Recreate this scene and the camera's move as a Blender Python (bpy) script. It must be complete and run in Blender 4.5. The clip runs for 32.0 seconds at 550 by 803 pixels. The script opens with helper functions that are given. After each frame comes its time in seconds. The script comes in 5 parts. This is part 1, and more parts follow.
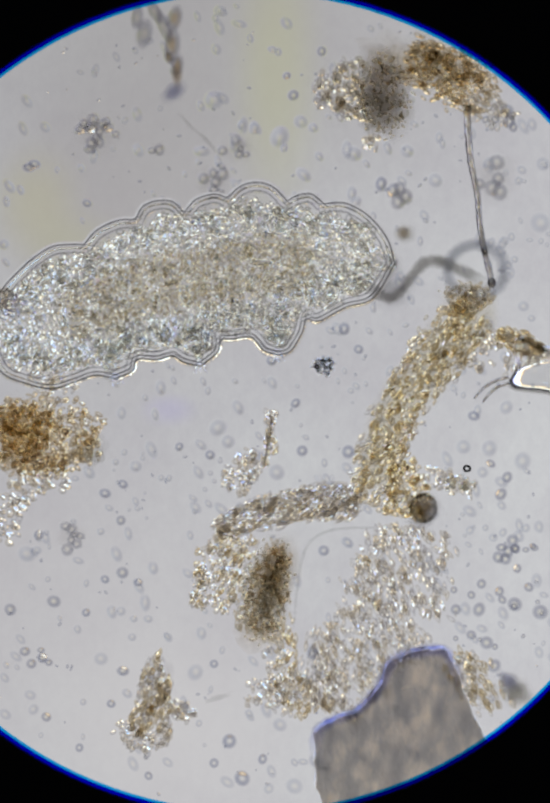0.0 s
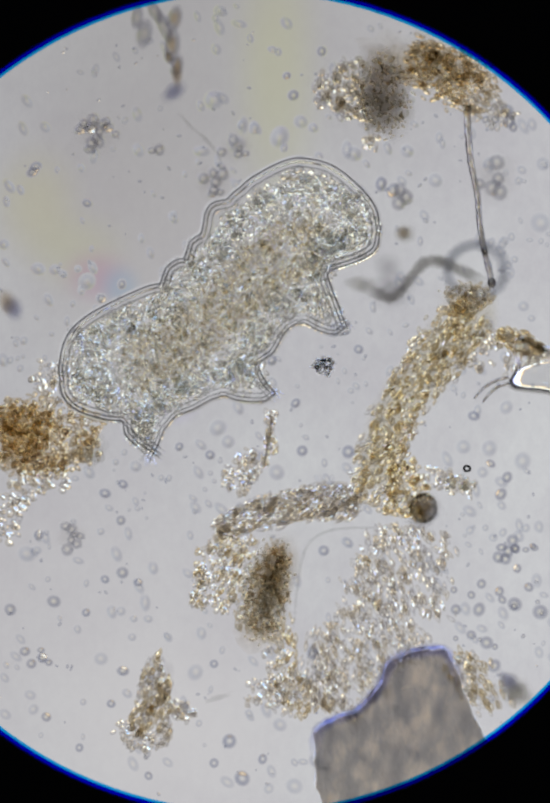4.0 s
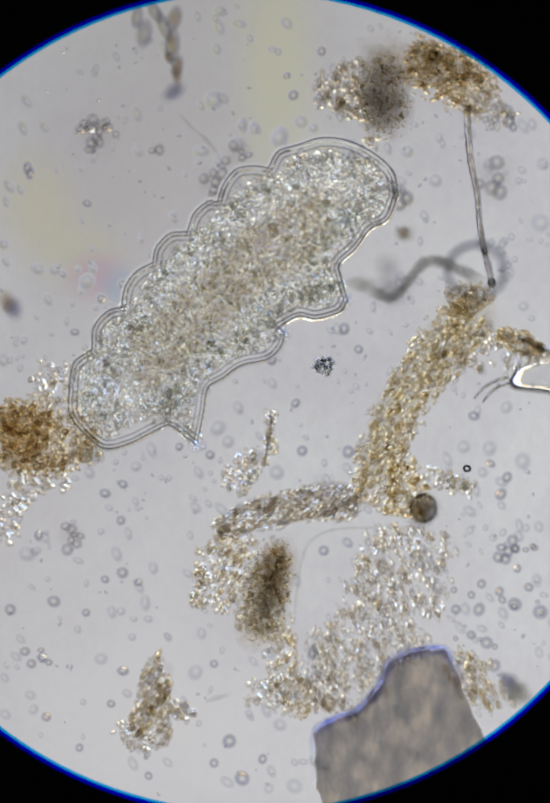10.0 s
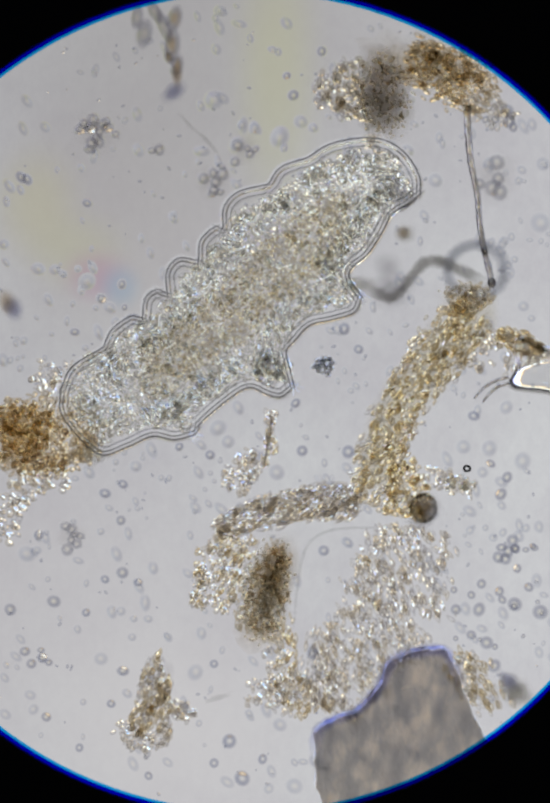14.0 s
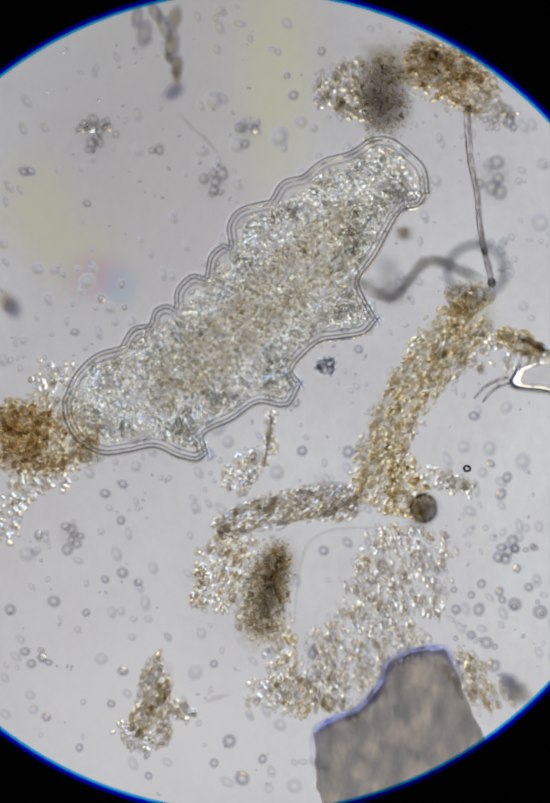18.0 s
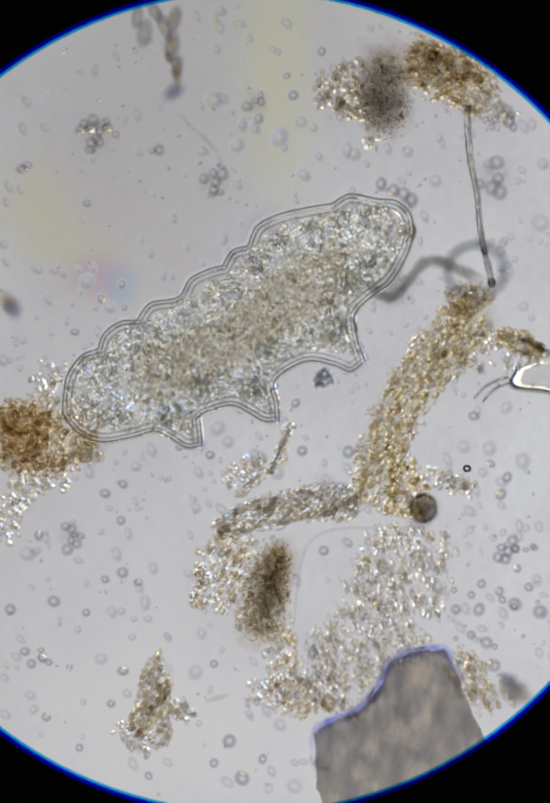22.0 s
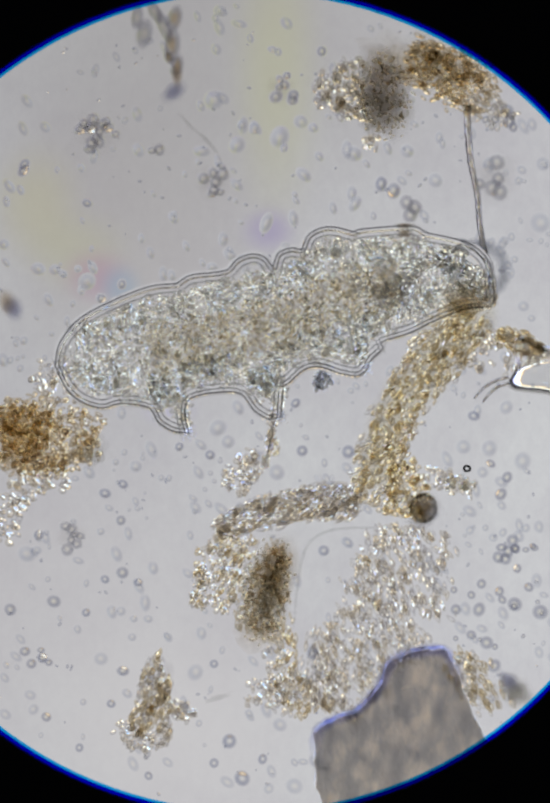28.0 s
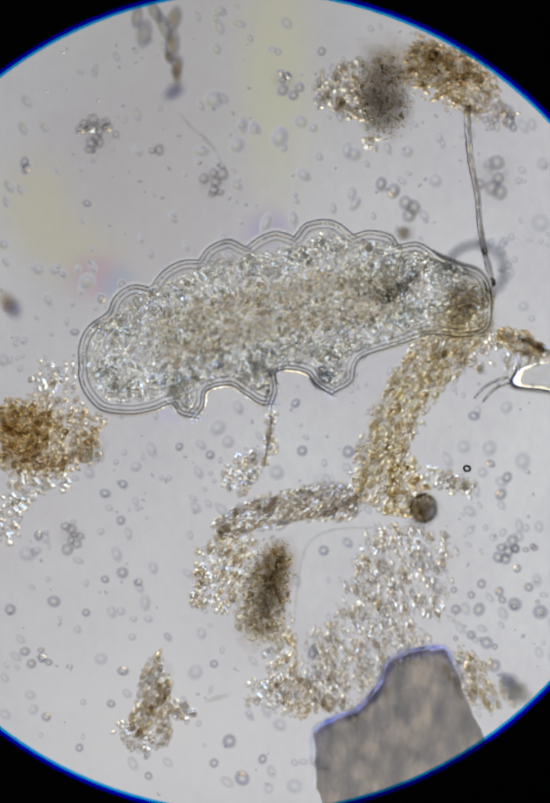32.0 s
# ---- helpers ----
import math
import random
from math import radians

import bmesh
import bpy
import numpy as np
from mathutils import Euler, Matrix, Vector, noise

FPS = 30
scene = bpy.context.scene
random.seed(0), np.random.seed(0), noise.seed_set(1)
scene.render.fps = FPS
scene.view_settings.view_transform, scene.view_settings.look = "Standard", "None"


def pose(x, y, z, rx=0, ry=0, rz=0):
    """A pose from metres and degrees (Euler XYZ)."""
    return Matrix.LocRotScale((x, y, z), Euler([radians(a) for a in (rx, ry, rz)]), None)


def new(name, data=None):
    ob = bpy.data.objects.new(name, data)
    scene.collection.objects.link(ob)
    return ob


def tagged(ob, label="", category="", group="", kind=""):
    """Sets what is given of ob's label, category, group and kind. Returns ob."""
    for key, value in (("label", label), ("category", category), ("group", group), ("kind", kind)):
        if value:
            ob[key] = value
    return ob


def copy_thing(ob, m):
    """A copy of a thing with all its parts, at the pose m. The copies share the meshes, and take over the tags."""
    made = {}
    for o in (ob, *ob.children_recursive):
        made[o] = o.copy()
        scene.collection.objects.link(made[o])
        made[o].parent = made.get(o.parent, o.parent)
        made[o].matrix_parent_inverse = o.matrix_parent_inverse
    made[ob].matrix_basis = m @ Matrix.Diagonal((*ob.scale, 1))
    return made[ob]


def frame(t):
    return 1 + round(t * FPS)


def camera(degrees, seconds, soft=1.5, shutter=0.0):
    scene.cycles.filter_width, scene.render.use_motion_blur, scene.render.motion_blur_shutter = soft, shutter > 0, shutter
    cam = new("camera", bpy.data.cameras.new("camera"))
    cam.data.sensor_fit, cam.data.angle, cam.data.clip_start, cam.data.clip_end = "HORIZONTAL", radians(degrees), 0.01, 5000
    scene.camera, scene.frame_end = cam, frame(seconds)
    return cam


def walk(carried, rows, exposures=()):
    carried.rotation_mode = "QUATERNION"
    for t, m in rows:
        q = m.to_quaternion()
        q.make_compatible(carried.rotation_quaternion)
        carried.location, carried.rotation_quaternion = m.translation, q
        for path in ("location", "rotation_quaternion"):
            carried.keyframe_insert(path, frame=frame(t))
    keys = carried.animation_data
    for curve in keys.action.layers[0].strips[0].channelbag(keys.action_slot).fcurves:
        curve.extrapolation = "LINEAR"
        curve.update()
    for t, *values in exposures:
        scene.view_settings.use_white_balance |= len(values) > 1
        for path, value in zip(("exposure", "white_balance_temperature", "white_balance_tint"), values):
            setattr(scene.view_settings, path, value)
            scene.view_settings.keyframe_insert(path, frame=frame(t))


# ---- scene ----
# One metre here stands for one millimetre on the microscope slide.
S = 0.0005          # metres per picture unit on the slide
H = 5.123           # height of the lens above the slide
cam = camera(6.0, 32.0, soft=3.8)
scene.cycles.max_bounces, scene.cycles.transmission_bounces, scene.cycles.transparent_max_bounces = 32, 32, 64
walk(cam, [(0.0, pose(0, 0, H)), (32.0, pose(0, 0, H))])


def at(px, py, z=0.0):
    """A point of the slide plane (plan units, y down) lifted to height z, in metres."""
    k = S * (H - z) / H
    return Vector(((px - 537) * k, (784 - py) * k, z))


# ---- light ----
world = bpy.data.worlds.new("dim_room")
scene.world = world
world.use_nodes = True
world.node_tree.nodes["Background"].inputs[0].default_value = (0.55, 0.58, 0.65, 1)
world.node_tree.nodes["Background"].inputs[1].default_value = 0.10


class Tree:
    """Small helper round a material's node tree."""

    def __init__(self, name):
        self.m = bpy.data.materials.new(name)
        self.m.use_nodes = True
        self.t = self.m.node_tree
        self.t.nodes.clear()
        self.out = self.n("ShaderNodeOutputMaterial")

    def n(self, kind, operation="", interpolation_type="", data_type=""):
        node = self.t.nodes.new(kind)
        if operation:
            node.operation = operation
        if interpolation_type:
            node.interpolation_type = interpolation_type
        if data_type:
            node.data_type = data_type
        return node

    def to(self, a, b):
        self.t.links.new(a, b)

    def pos(self, scale=1.0, stretch=(1, 1, 1), generated=False):
        tc = self.n("ShaderNodeTexCoord")
        mp = self.n("ShaderNodeMapping")
        mp.inputs["Scale"].default_value = tuple(scale * s for s in stretch)
        self.to(tc.outputs["Generated" if generated else "Object"], mp.inputs["Vector"])
        return mp.outputs["Vector"]

    def noise(self, vec, scale, detail=2.0, rough=0.5):
        nd = self.n("ShaderNodeTexNoise")
        nd.inputs["Scale"].default_value, nd.inputs["Detail"].default_value = scale, detail
        nd.inputs["Roughness"].default_value = rough
        self.to(vec, nd.inputs["Vector"])
        return nd.outputs["Fac"]

    def ramp(self, fac, stops):
        r = self.n("ShaderNodeValToRGB")
        e = r.color_ramp.elements
        while len(e) < len(stops):
            e.new(0.5)
        for el, (p, c) in zip(e, stops):
            el.position, el.color = p, (*c, 1)
        self.to(fac, r.inputs["Fac"])
        return r.outputs["Color"]

    def mix(self, a, b, fac):
        m = self.n("ShaderNodeMixShader")
        if isinstance(fac, (int, float)):
            m.inputs["Fac"].default_value = fac
        else:
            self.to(fac, m.inputs["Fac"])
        self.to(a, m.inputs[1])
        self.to(b, m.inputs[2])
        return m.outputs[0]


def clear(name, tints, ior=1.1, rough=0.02, grain=0.0, depth=0.0, tint_scale=60.0, solid=0.12, stretch=(1, 1, 1), random_tint=False):
    """A see-through substance: light bends through it and is tinted by it, a little is scattered.
    tints: colours mixed by noise or from grain to grain; grain, depth: scale and depth of its relief."""
    t = Tree(name)
    vec = t.pos(1.0, stretch)
    if random_tint:
        geo = t.n("ShaderNodeNewGeometry")
        fac = geo.outputs["Random Per Island"]
    else:
        fac = t.noise(vec, tint_scale, 3.0)
    spots = (0.3, 0.7) if len(tints) == 2 else (0.15, 0.5, 0.85) if random_tint else (0.34, 0.5, 0.66)
    col = t.ramp(fac, list(zip(spots, tints)))
    re = t.n("ShaderNodeBsdfRefraction")
    re.inputs["IOR"].default_value, re.inputs["Roughness"].default_value = ior, rough
    tr = t.n("ShaderNodeBsdfTranslucent")
    t.to(col, re.inputs["Color"])
    t.to(col, tr.inputs["Color"])
    if depth:
        bump = t.n("ShaderNodeBump")
        bump.inputs["Strength"].default_value, bump.inputs["Distance"].default_value = 1.0, depth
        t.to(t.noise(vec, grain, 2.5, 0.6), bump.inputs["Height"])
        t.to(bump.outputs["Normal"], re.inputs["Normal"])
    gl = t.n("ShaderNodeBsdfGlossy")
    gl.inputs["Roughness"].default_value = 0.25
    body = t.mix(re.outputs[0], tr.outputs[0], solid)
    t.to(t.mix(body, gl.outputs[0], 0.03), t.out.inputs["Surface"])
    return t.m


def veil(name, tint, edge=0.2, mottle=0.0, scale=60.0, layers=1):
    """A thin hazy substance that only takes light away, least towards its rim. tint: what passes through its middle."""
    t = Tree(name)
    at_ = t.n("ShaderNodeAttribute")
    at_.attribute_name = "rim"
    mr = t.n("ShaderNodeMapRange", interpolation_type="SMOOTHSTEP")
    for key, value in (("From Min", edge), ("From Max", 1.0), ("To Min", 1.0), ("To Max", 0.0)):
        mr.inputs[key].default_value = value
    t.to(at_.outputs["Fac"], mr.inputs["Value"])
    side = tuple(c ** (1 / layers) for c in tint)
    weak = tuple(min(1.0, c + mottle) for c in side)
    strong = tuple(max(0.0, c - mottle) for c in side)
    col = t.ramp(t.noise(t.pos(), scale, 3.0), [(0.38, strong), (0.62, weak)])
    mx = t.n("ShaderNodeMix", data_type="RGBA")
    mx.inputs["A"].default_value = (1, 1, 1, 1)
    t.to(mr.outputs["Result"], mx.inputs["Factor"])
    t.to(col, mx.inputs["B"])
    b = t.n("ShaderNodeBsdfTransparent")
    t.to(mx.outputs["Result"], b.inputs["Color"])
    t.to(b.outputs[0], t.out.inputs["Surface"])
    return t.m


def droplet_skin(name, edge_shade, heart=(1.0, 1.0, 1.0), ior=1.3, rough=0.12):
    """A clear droplet or cell; its colour holds the dark ring that bent light leaves round a clear heart."""
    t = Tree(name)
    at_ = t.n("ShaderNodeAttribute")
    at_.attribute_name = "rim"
    col = t.ramp(at_.outputs["Fac"], [(0.12, heart), (0.45, edge_shade), (0.62, edge_shade), (0.95, (1.0, 1.0, 1.0))])
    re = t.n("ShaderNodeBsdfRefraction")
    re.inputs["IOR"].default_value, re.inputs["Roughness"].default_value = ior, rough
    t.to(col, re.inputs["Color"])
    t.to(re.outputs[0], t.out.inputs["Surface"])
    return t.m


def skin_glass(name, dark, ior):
    """Clear skin, with the dark contour lines of bent light put into its colour."""
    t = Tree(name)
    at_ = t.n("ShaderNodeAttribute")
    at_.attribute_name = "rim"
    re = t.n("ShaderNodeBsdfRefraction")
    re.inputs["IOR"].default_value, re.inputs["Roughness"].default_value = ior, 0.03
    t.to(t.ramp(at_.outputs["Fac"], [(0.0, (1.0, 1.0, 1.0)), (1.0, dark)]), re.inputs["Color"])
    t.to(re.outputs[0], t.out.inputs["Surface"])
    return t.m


def grain_skin(name, edge_shade, hearts, ior=1.3, rough=0.17):
    """A small clear grain, its dark optical edge put into the colour; hearts: colours of its middle, from grain to
    grain.
    """
    t = Tree(name)
    at_ = t.n("ShaderNodeAttribute")
    at_.attribute_name = "rim"
    geo = t.n("ShaderNodeNewGeometry")
    heart = t.ramp(geo.outputs["Random Per Island"], list(zip((0.15, 0.5, 0.85), hearts)))
    ring = t.ramp(at_.outputs["Fac"], [(0.25, (1.0, 1.0, 1.0)), (0.58, edge_shade), (0.72, edge_shade), (1.0, (1.0, 1.0, 1.0))])
    mx = t.n("ShaderNodeMix", data_type="RGBA")
    mx.blend_type = "MULTIPLY"
    mx.inputs["Factor"].default_value = 1.0
    t.to(heart, mx.inputs["A"])
    t.to(ring, mx.inputs["B"])
    re = t.n("ShaderNodeBsdfRefraction")
    re.inputs["IOR"].default_value, re.inputs["Roughness"].default_value = ior, rough
    t.to(mx.outputs["Result"], re.inputs["Color"])
    t.to(re.outputs[0], t.out.inputs["Surface"])
    return t.m


def lamp_glass():
    """The lamp's field lens: even light, brighter to one side and in an added unseen ring towards its rim, with broad
    lighter and darker patches of glow and faint coloured stains of dirt on the lens.
    """
    t = Tree("field_lens_glow")
    tc = t.n("ShaderNodeTexCoord")
    ln = t.n("ShaderNodeVectorMath", operation="LENGTH")
    t.to(tc.outputs["Object"], ln.inputs[0])
    rel = t.n("ShaderNodeMath", operation="DIVIDE")
    rel.inputs[1].default_value = LAMP_R
    t.to(ln.outputs["Value"], rel.inputs[0])
    # bright ring beyond the visible field, added to whiten edges that bend light
    ring = t.ramp(rel.outputs[0], [(0.455, (0.17,) * 3), (0.54, (0.17 * RIM,) * 3), (0.76, (0.17 * RIM,) * 3), (1.0, (0.06,) * 3)])
    twice = t.n("ShaderNodeMath", operation="MULTIPLY")
    twice.inputs[1].default_value = 6.85
    t.to(ring, twice.inputs[0])
    side = t.n("ShaderNodeVectorMath", operation="DOT_PRODUCT")
    side.inputs[1].default_value = (0.17, -0.10, 0)
    t.to(tc.outputs["Object"], side.inputs[0])
    held = t.n("ShaderNodeClamp")
    held.inputs["Min"].default_value, held.inputs["Max"].default_value = -0.2, 0.2
    t.to(side.outputs["Value"], held.inputs["Value"])
    total = t.n("ShaderNodeMath", operation="ADD")
    t.to(twice.outputs[0], total.inputs[0])
    t.to(held.outputs["Result"], total.inputs[1])
    cloud = t.ramp(t.noise(t.pos(1.0), 3.0, 4.0), [(0.34, (0.476, 0.471, 0.494)), (0.68, (0.540, 0.548, 0.558))])
    fine = t.ramp(t.noise(t.pos(1.0, (1.3, 0.8, 1)), 40.0, 6.0, 0.85), [(0.36, (0.91, 0.905, 0.92)), (0.64, (1.0, 1.0, 1.0))])
    mottled = t.n("ShaderNodeMix", data_type="RGBA")
    mottled.blend_type = "MULTIPLY"
    mottled.inputs["Factor"].default_value = 1.0
    t.to(cloud, mottled.inputs["A"])
    t.to(fine, mottled.inputs["B"])
    colour = mottled.outputs["Result"]
    # the first four are broad uneven glow, the rest coloured stains
    glow_and_stains = (((240, 480), (330, 330), (0.37, 0.345, 0.345), 0.5), ((400, 80), (620, 460), (0.345, 0.33, 0.325), 0.55), ((120, 1180), (480, 420), (0.54, 0.52, 0.53), 0.4), ((340, 1430), (330, 260), (0.58, 0.57, 0.57), 0.55),
               ((540, 130), (95, 330), (0.46, 0.46, 0.29), 0.5), ((70, 400), (100, 130), (0.46, 0.44, 0.29), 0.5), ((150, 490), (110, 90), (0.44, 0.43, 0.29), 0.45),
               ((190, 540), (75, 60), (0.40, 0.27, 0.36), 0.6), ((525, 450), (60, 50), (0.33, 0.29, 0.44), 0.7), ((235, 560), (45, 50), (0.28, 0.37, 0.46), 0.6), ((330, 800), (60, 35), (0.40, 0.37, 0.60), 0.35))
    for (px, py), (rx, ry), tint, share in glow_and_stains:
        sub = t.n("ShaderNodeVectorMath", operation="SUBTRACT")
        sub.inputs[1].default_value = ((px - 537) * S * LAMP_SCALE, (784 - py) * S * LAMP_SCALE, 0)
        t.to(tc.outputs["Object"], sub.inputs[0])
        mul = t.n("ShaderNodeVectorMath", operation="MULTIPLY")
        mul.inputs[1].default_value = (1 / (rx * S * LAMP_SCALE), 1 / (ry * S * LAMP_SCALE), 1)
        t.to(sub.outputs["Vector"], mul.inputs[0])
        le = t.n("ShaderNodeVectorMath", operation="LENGTH")
        t.to(mul.outputs["Vector"], le.inputs[0])
        mr = t.n("ShaderNodeMapRange", interpolation_type="SMOOTHERSTEP")
        for key, value in (("From Min", 0.0), ("From Max", 1.3), ("To Min", share), ("To Max", 0.0)):
            mr.inputs[key].default_value = value
        t.to(le.outputs["Value"], mr.inputs["Value"])
        mx = t.n("ShaderNodeMix", data_type="RGBA")
        t.to(mr.outputs["Result"], mx.inputs["Factor"])
        t.to(colour, mx.inputs["A"])
        mx.inputs["B"].default_value = (*tint, 1)
        colour = mx.outputs["Result"]
    # the unseen rim is tinted bluish one side, yellowish the other, for colour fringes
    lean = t.n("ShaderNodeVectorMath", operation="DOT_PRODUCT")
    lean.inputs[1].default_value = (0.18 / LAMP_R, 0.46 / LAMP_R, 0)
    t.to(tc.outputs["Object"], lean.inputs[0])
    mid = t.n("ShaderNodeMath", operation="ADD")
    mid.inputs[1].default_value = 0.5
    t.to(lean.outputs["Value"], mid.inputs[0])
    hue = t.ramp(mid.outputs[0], [(0.17, (0.62, 0.80, 1.0)), (0.29, (0.9, 0.9, 0.9)), (0.71, (0.9, 0.9, 0.9)), (0.83, (1.0, 0.86, 0.62))])
    # and tinted in rings outwards, which adds rainbow fringes to grains and flesh
    spread = t.ramp(rel.outputs[0], [(0.44, (1.0, 1.0, 1.0)), (0.475, (1.0, 0.74, 0.42)), (0.52, (1.0, 0.95, 0.74)), (0.56, (0.90, 1.0, 0.90)), (0.62, (0.44, 0.70, 1.0)), (0.76, (0.60, 0.58, 1.0))])
    fan = t.n("ShaderNodeMix", data_type="RGBA")
    fan.blend_type = "MULTIPLY"
    fan.inputs["Factor"].default_value = 1.0
    t.to(hue, fan.inputs["A"])
    t.to(spread, fan.inputs["B"])
    hue = fan.outputs["Result"]
    tinted = t.n("ShaderNodeMix", data_type="RGBA")
    tinted.blend_type = "MULTIPLY"
    tinted.inputs["Factor"].default_value = 1.0
    t.to(colour, tinted.inputs["A"])
    t.to(hue, tinted.inputs["B"])
    colour = tinted.outputs["Result"]
    em = t.n("ShaderNodeEmission")
    t.to(colour, em.inputs["Color"])
    t.to(total.outputs[0], em.inputs["Strength"])
    t.to(em.outputs[0], t.out.inputs["Surface"])
    return t.m


LAMP_Z, LAMP_R, RIM = -4.5, 1.8, 4.7
LAMP_SCALE = (H - LAMP_Z) / H


def plain(name, colour, rough=0.6, metal=0.0):
    t = Tree(name)
    b = t.n("ShaderNodeBsdfPrincipled")
    t.to(t.ramp(t.noise(t.pos(), 9.0, 4.0), [(0.3, tuple(c * 0.8 for c in colour)), (0.7, colour)]), b.inputs["Base Color"])
    b.inputs["Specular IOR Level"].default_value = 0.1
    b.inputs["Roughness"].default_value, b.inputs["Metallic"].default_value = rough, metal
    t.to(b.outputs[0], t.out.inputs["Surface"])
    return t.m


def filter_glass(name, colour):
    t = Tree(name)
    b = t.n("ShaderNodeBsdfTransparent")
    b.inputs["Color"].default_value = (*colour, 1)
    t.to(b.outputs[0], t.out.inputs["Surface"])
    return t.m


BLACK = plain("blackened_metal", (0.004, 0.004, 0.005), 0.8)
LENS_GLOW = lamp_glass()
SLIDE = filter_glass("slide_glass", (0.995, 0.995, 0.995))
FRINGE_BLUE = filter_glass("deep_blue_fringe", (0.0, 0.005, 0.75))
FRINGE_CYAN = filter_glass("light_blue_fringe", (0.08, 0.70, 1.0))
FLESH = grain_skin("granular_flesh", (0.71, 0.71, 0.705), ((0.99, 0.975, 0.93), (1.0, 1.0, 0.985), (0.98, 0.985, 0.98)), 1.3, 0.05)
SKIN = skin_glass("contoured_skin_edge", (0.10, 0.10, 0.11), 1.22)
CELL = droplet_skin("pale_cell", (0.68, 0.68, 0.71), (1.0, 0.98, 0.91), 1.22, 0.18)
GUT = grain_skin("brown_gut", (0.74, 0.715, 0.665), ((0.965, 0.93, 0.85), (1.0, 0.975, 0.90), (0.965, 0.945, 0.88)), 1.3, 0.05)
GRAIN = grain_skin("golden_grain", (0.75, 0.715, 0.655), ((0.995, 0.935, 0.80), (1.0, 0.985, 0.93), (0.99, 0.955, 0.865)))
GRAIN_PALE = grain_skin("pale_grain", (0.81, 0.80, 0.81), ((0.985, 0.955, 0.88), (1.0, 0.99, 0.955), (0.985, 0.985, 0.98)))
GRAIN_RUST = grain_skin("rust_grain", (0.71, 0.665, 0.60), ((0.97, 0.92, 0.82), (0.99, 0.965, 0.91), (0.98, 0.945, 0.86)))
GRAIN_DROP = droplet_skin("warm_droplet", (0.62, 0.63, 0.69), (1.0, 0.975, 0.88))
CORE = clear("dense_brown_core", ((0.905, 0.865, 0.795), (0.955, 0.93, 0.875)), 1.02, 0.5, solid=0.03, random_tint=True)
SMOKE_GRAIN = grain_skin("smoky_granule", (0.70, 0.69, 0.66), ((0.88, 0.86, 0.80), (0.95, 0.94, 0.90), (0.92, 0.90, 0.86)))
CORE_RUST = clear("rusty_core", ((0.90, 0.835, 0.70), (0.965, 0.925, 0.84)), 1.03, 0.5, solid=0.03, random_tint=True)
MINERAL = clear("smoky_mineral", ((0.57, 0.555, 0.545), (0.665, 0.645, 0.62), (0.90, 0.83, 0.74)), 1.040, 0.30, grain=90, depth=0.004, tint_scale=45, solid=0.06, stretch=(1.4, 0.75, 1))
SMOKE_CRYSTAL = clear("smoky_crystal", ((0.66, 0.64, 0.60), (0.95, 0.93, 0.89)), 1.09, 0.3, grain=120, depth=0.006, tint_scale=90, solid=0.03)
SPLINTER = clear("clear_splinter", ((0.93, 0.94, 0.97), (1, 1, 1)), 1.100, 0.17, solid=0.02)
CRYSTAL = clear("clear_crystal", ((0.96, 0.96, 0.95), (1, 1, 1)), 1.200, 0.14, solid=0.02)
# the droplets' dark optical ring is put into their colour
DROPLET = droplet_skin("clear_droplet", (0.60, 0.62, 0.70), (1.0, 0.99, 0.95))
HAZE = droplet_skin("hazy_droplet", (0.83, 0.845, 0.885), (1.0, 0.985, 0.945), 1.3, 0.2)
MOTE = clear("grey_mote", ((0.66, 0.66, 0.65), (0.86, 0.86, 0.85)), 1.12, 0.21, solid=0.05, random_tint=True)
THREAD = clear("brown_thread", ((0.56, 0.535, 0.50), (0.82, 0.79, 0.73)), 1.22, 0.14, grain=200, depth=0.002, tint_scale=160, solid=0.03)


FLESH_VEIL = veil("grey_body_fluid", (0.90, 0.895, 0.88), 0.1, 0.04, 90)
LEG_VEIL = veil("clear_leg_fluid", (0.94, 0.94, 0.93), 0.1, 0.02, 90, 2)
GUT_VEIL = veil("brown_gut_content", (0.715, 0.68, 0.615), 0.1, 0.06, 90)
DARK_HAZE = veil("dark_brown_haze", (0.335, 0.30, 0.265), 0.3, 0.07, 150)
RUST_HAZE = veil("rust_haze", (0.81, 0.755, 0.655), 0.15, 0.10, 150)
ORANGE_HAZE = veil("orange_haze", (0.75, 0.63, 0.44), 0.15, 0.12, 120)
GREY_HAZE = veil("grey_haze", (0.74, 0.735, 0.74), 0.1, 0.05, 80)
PALE_HAZE = veil("pale_haze", (0.88, 0.87, 0.86), 0.1, 0.03, 80)
BROWN_CELL = veil("brown_blurred_cell", (0.62, 0.53, 0.42), 0.1, 0.03, 60)
BLUE_CELL = veil("blue_grey_blurred_cell", (0.42, 0.43, 0.56), 0.1, 0.03, 60)
SMOKE_HAZE = veil("smoky_haze", (0.60, 0.59, 0.55), 0.1, 0.08, 70)
LOOP_HAZE = veil("hazy_loop", (0.58, 0.59, 0.62), 0.1, 0.06, 40, 2)
SLAB_FRINGE = veil("blue_slab_fringe", (0.44, 0.47, 0.80), 0.05, 0.08, 60, 2)
FAINT_HAZE = veil("faint_haze", (0.84, 0.84, 0.835), 0.1, 0.03, 60, 2)
STRAND_HAZE = veil("golden_haze", (0.80, 0.755, 0.63), 0.2, 0.06, 120, 2)
CURL_HAZE = veil("smoky_curled_edge", (0.62, 0.60, 0.56), 0.1, 0.06, 90, 2)
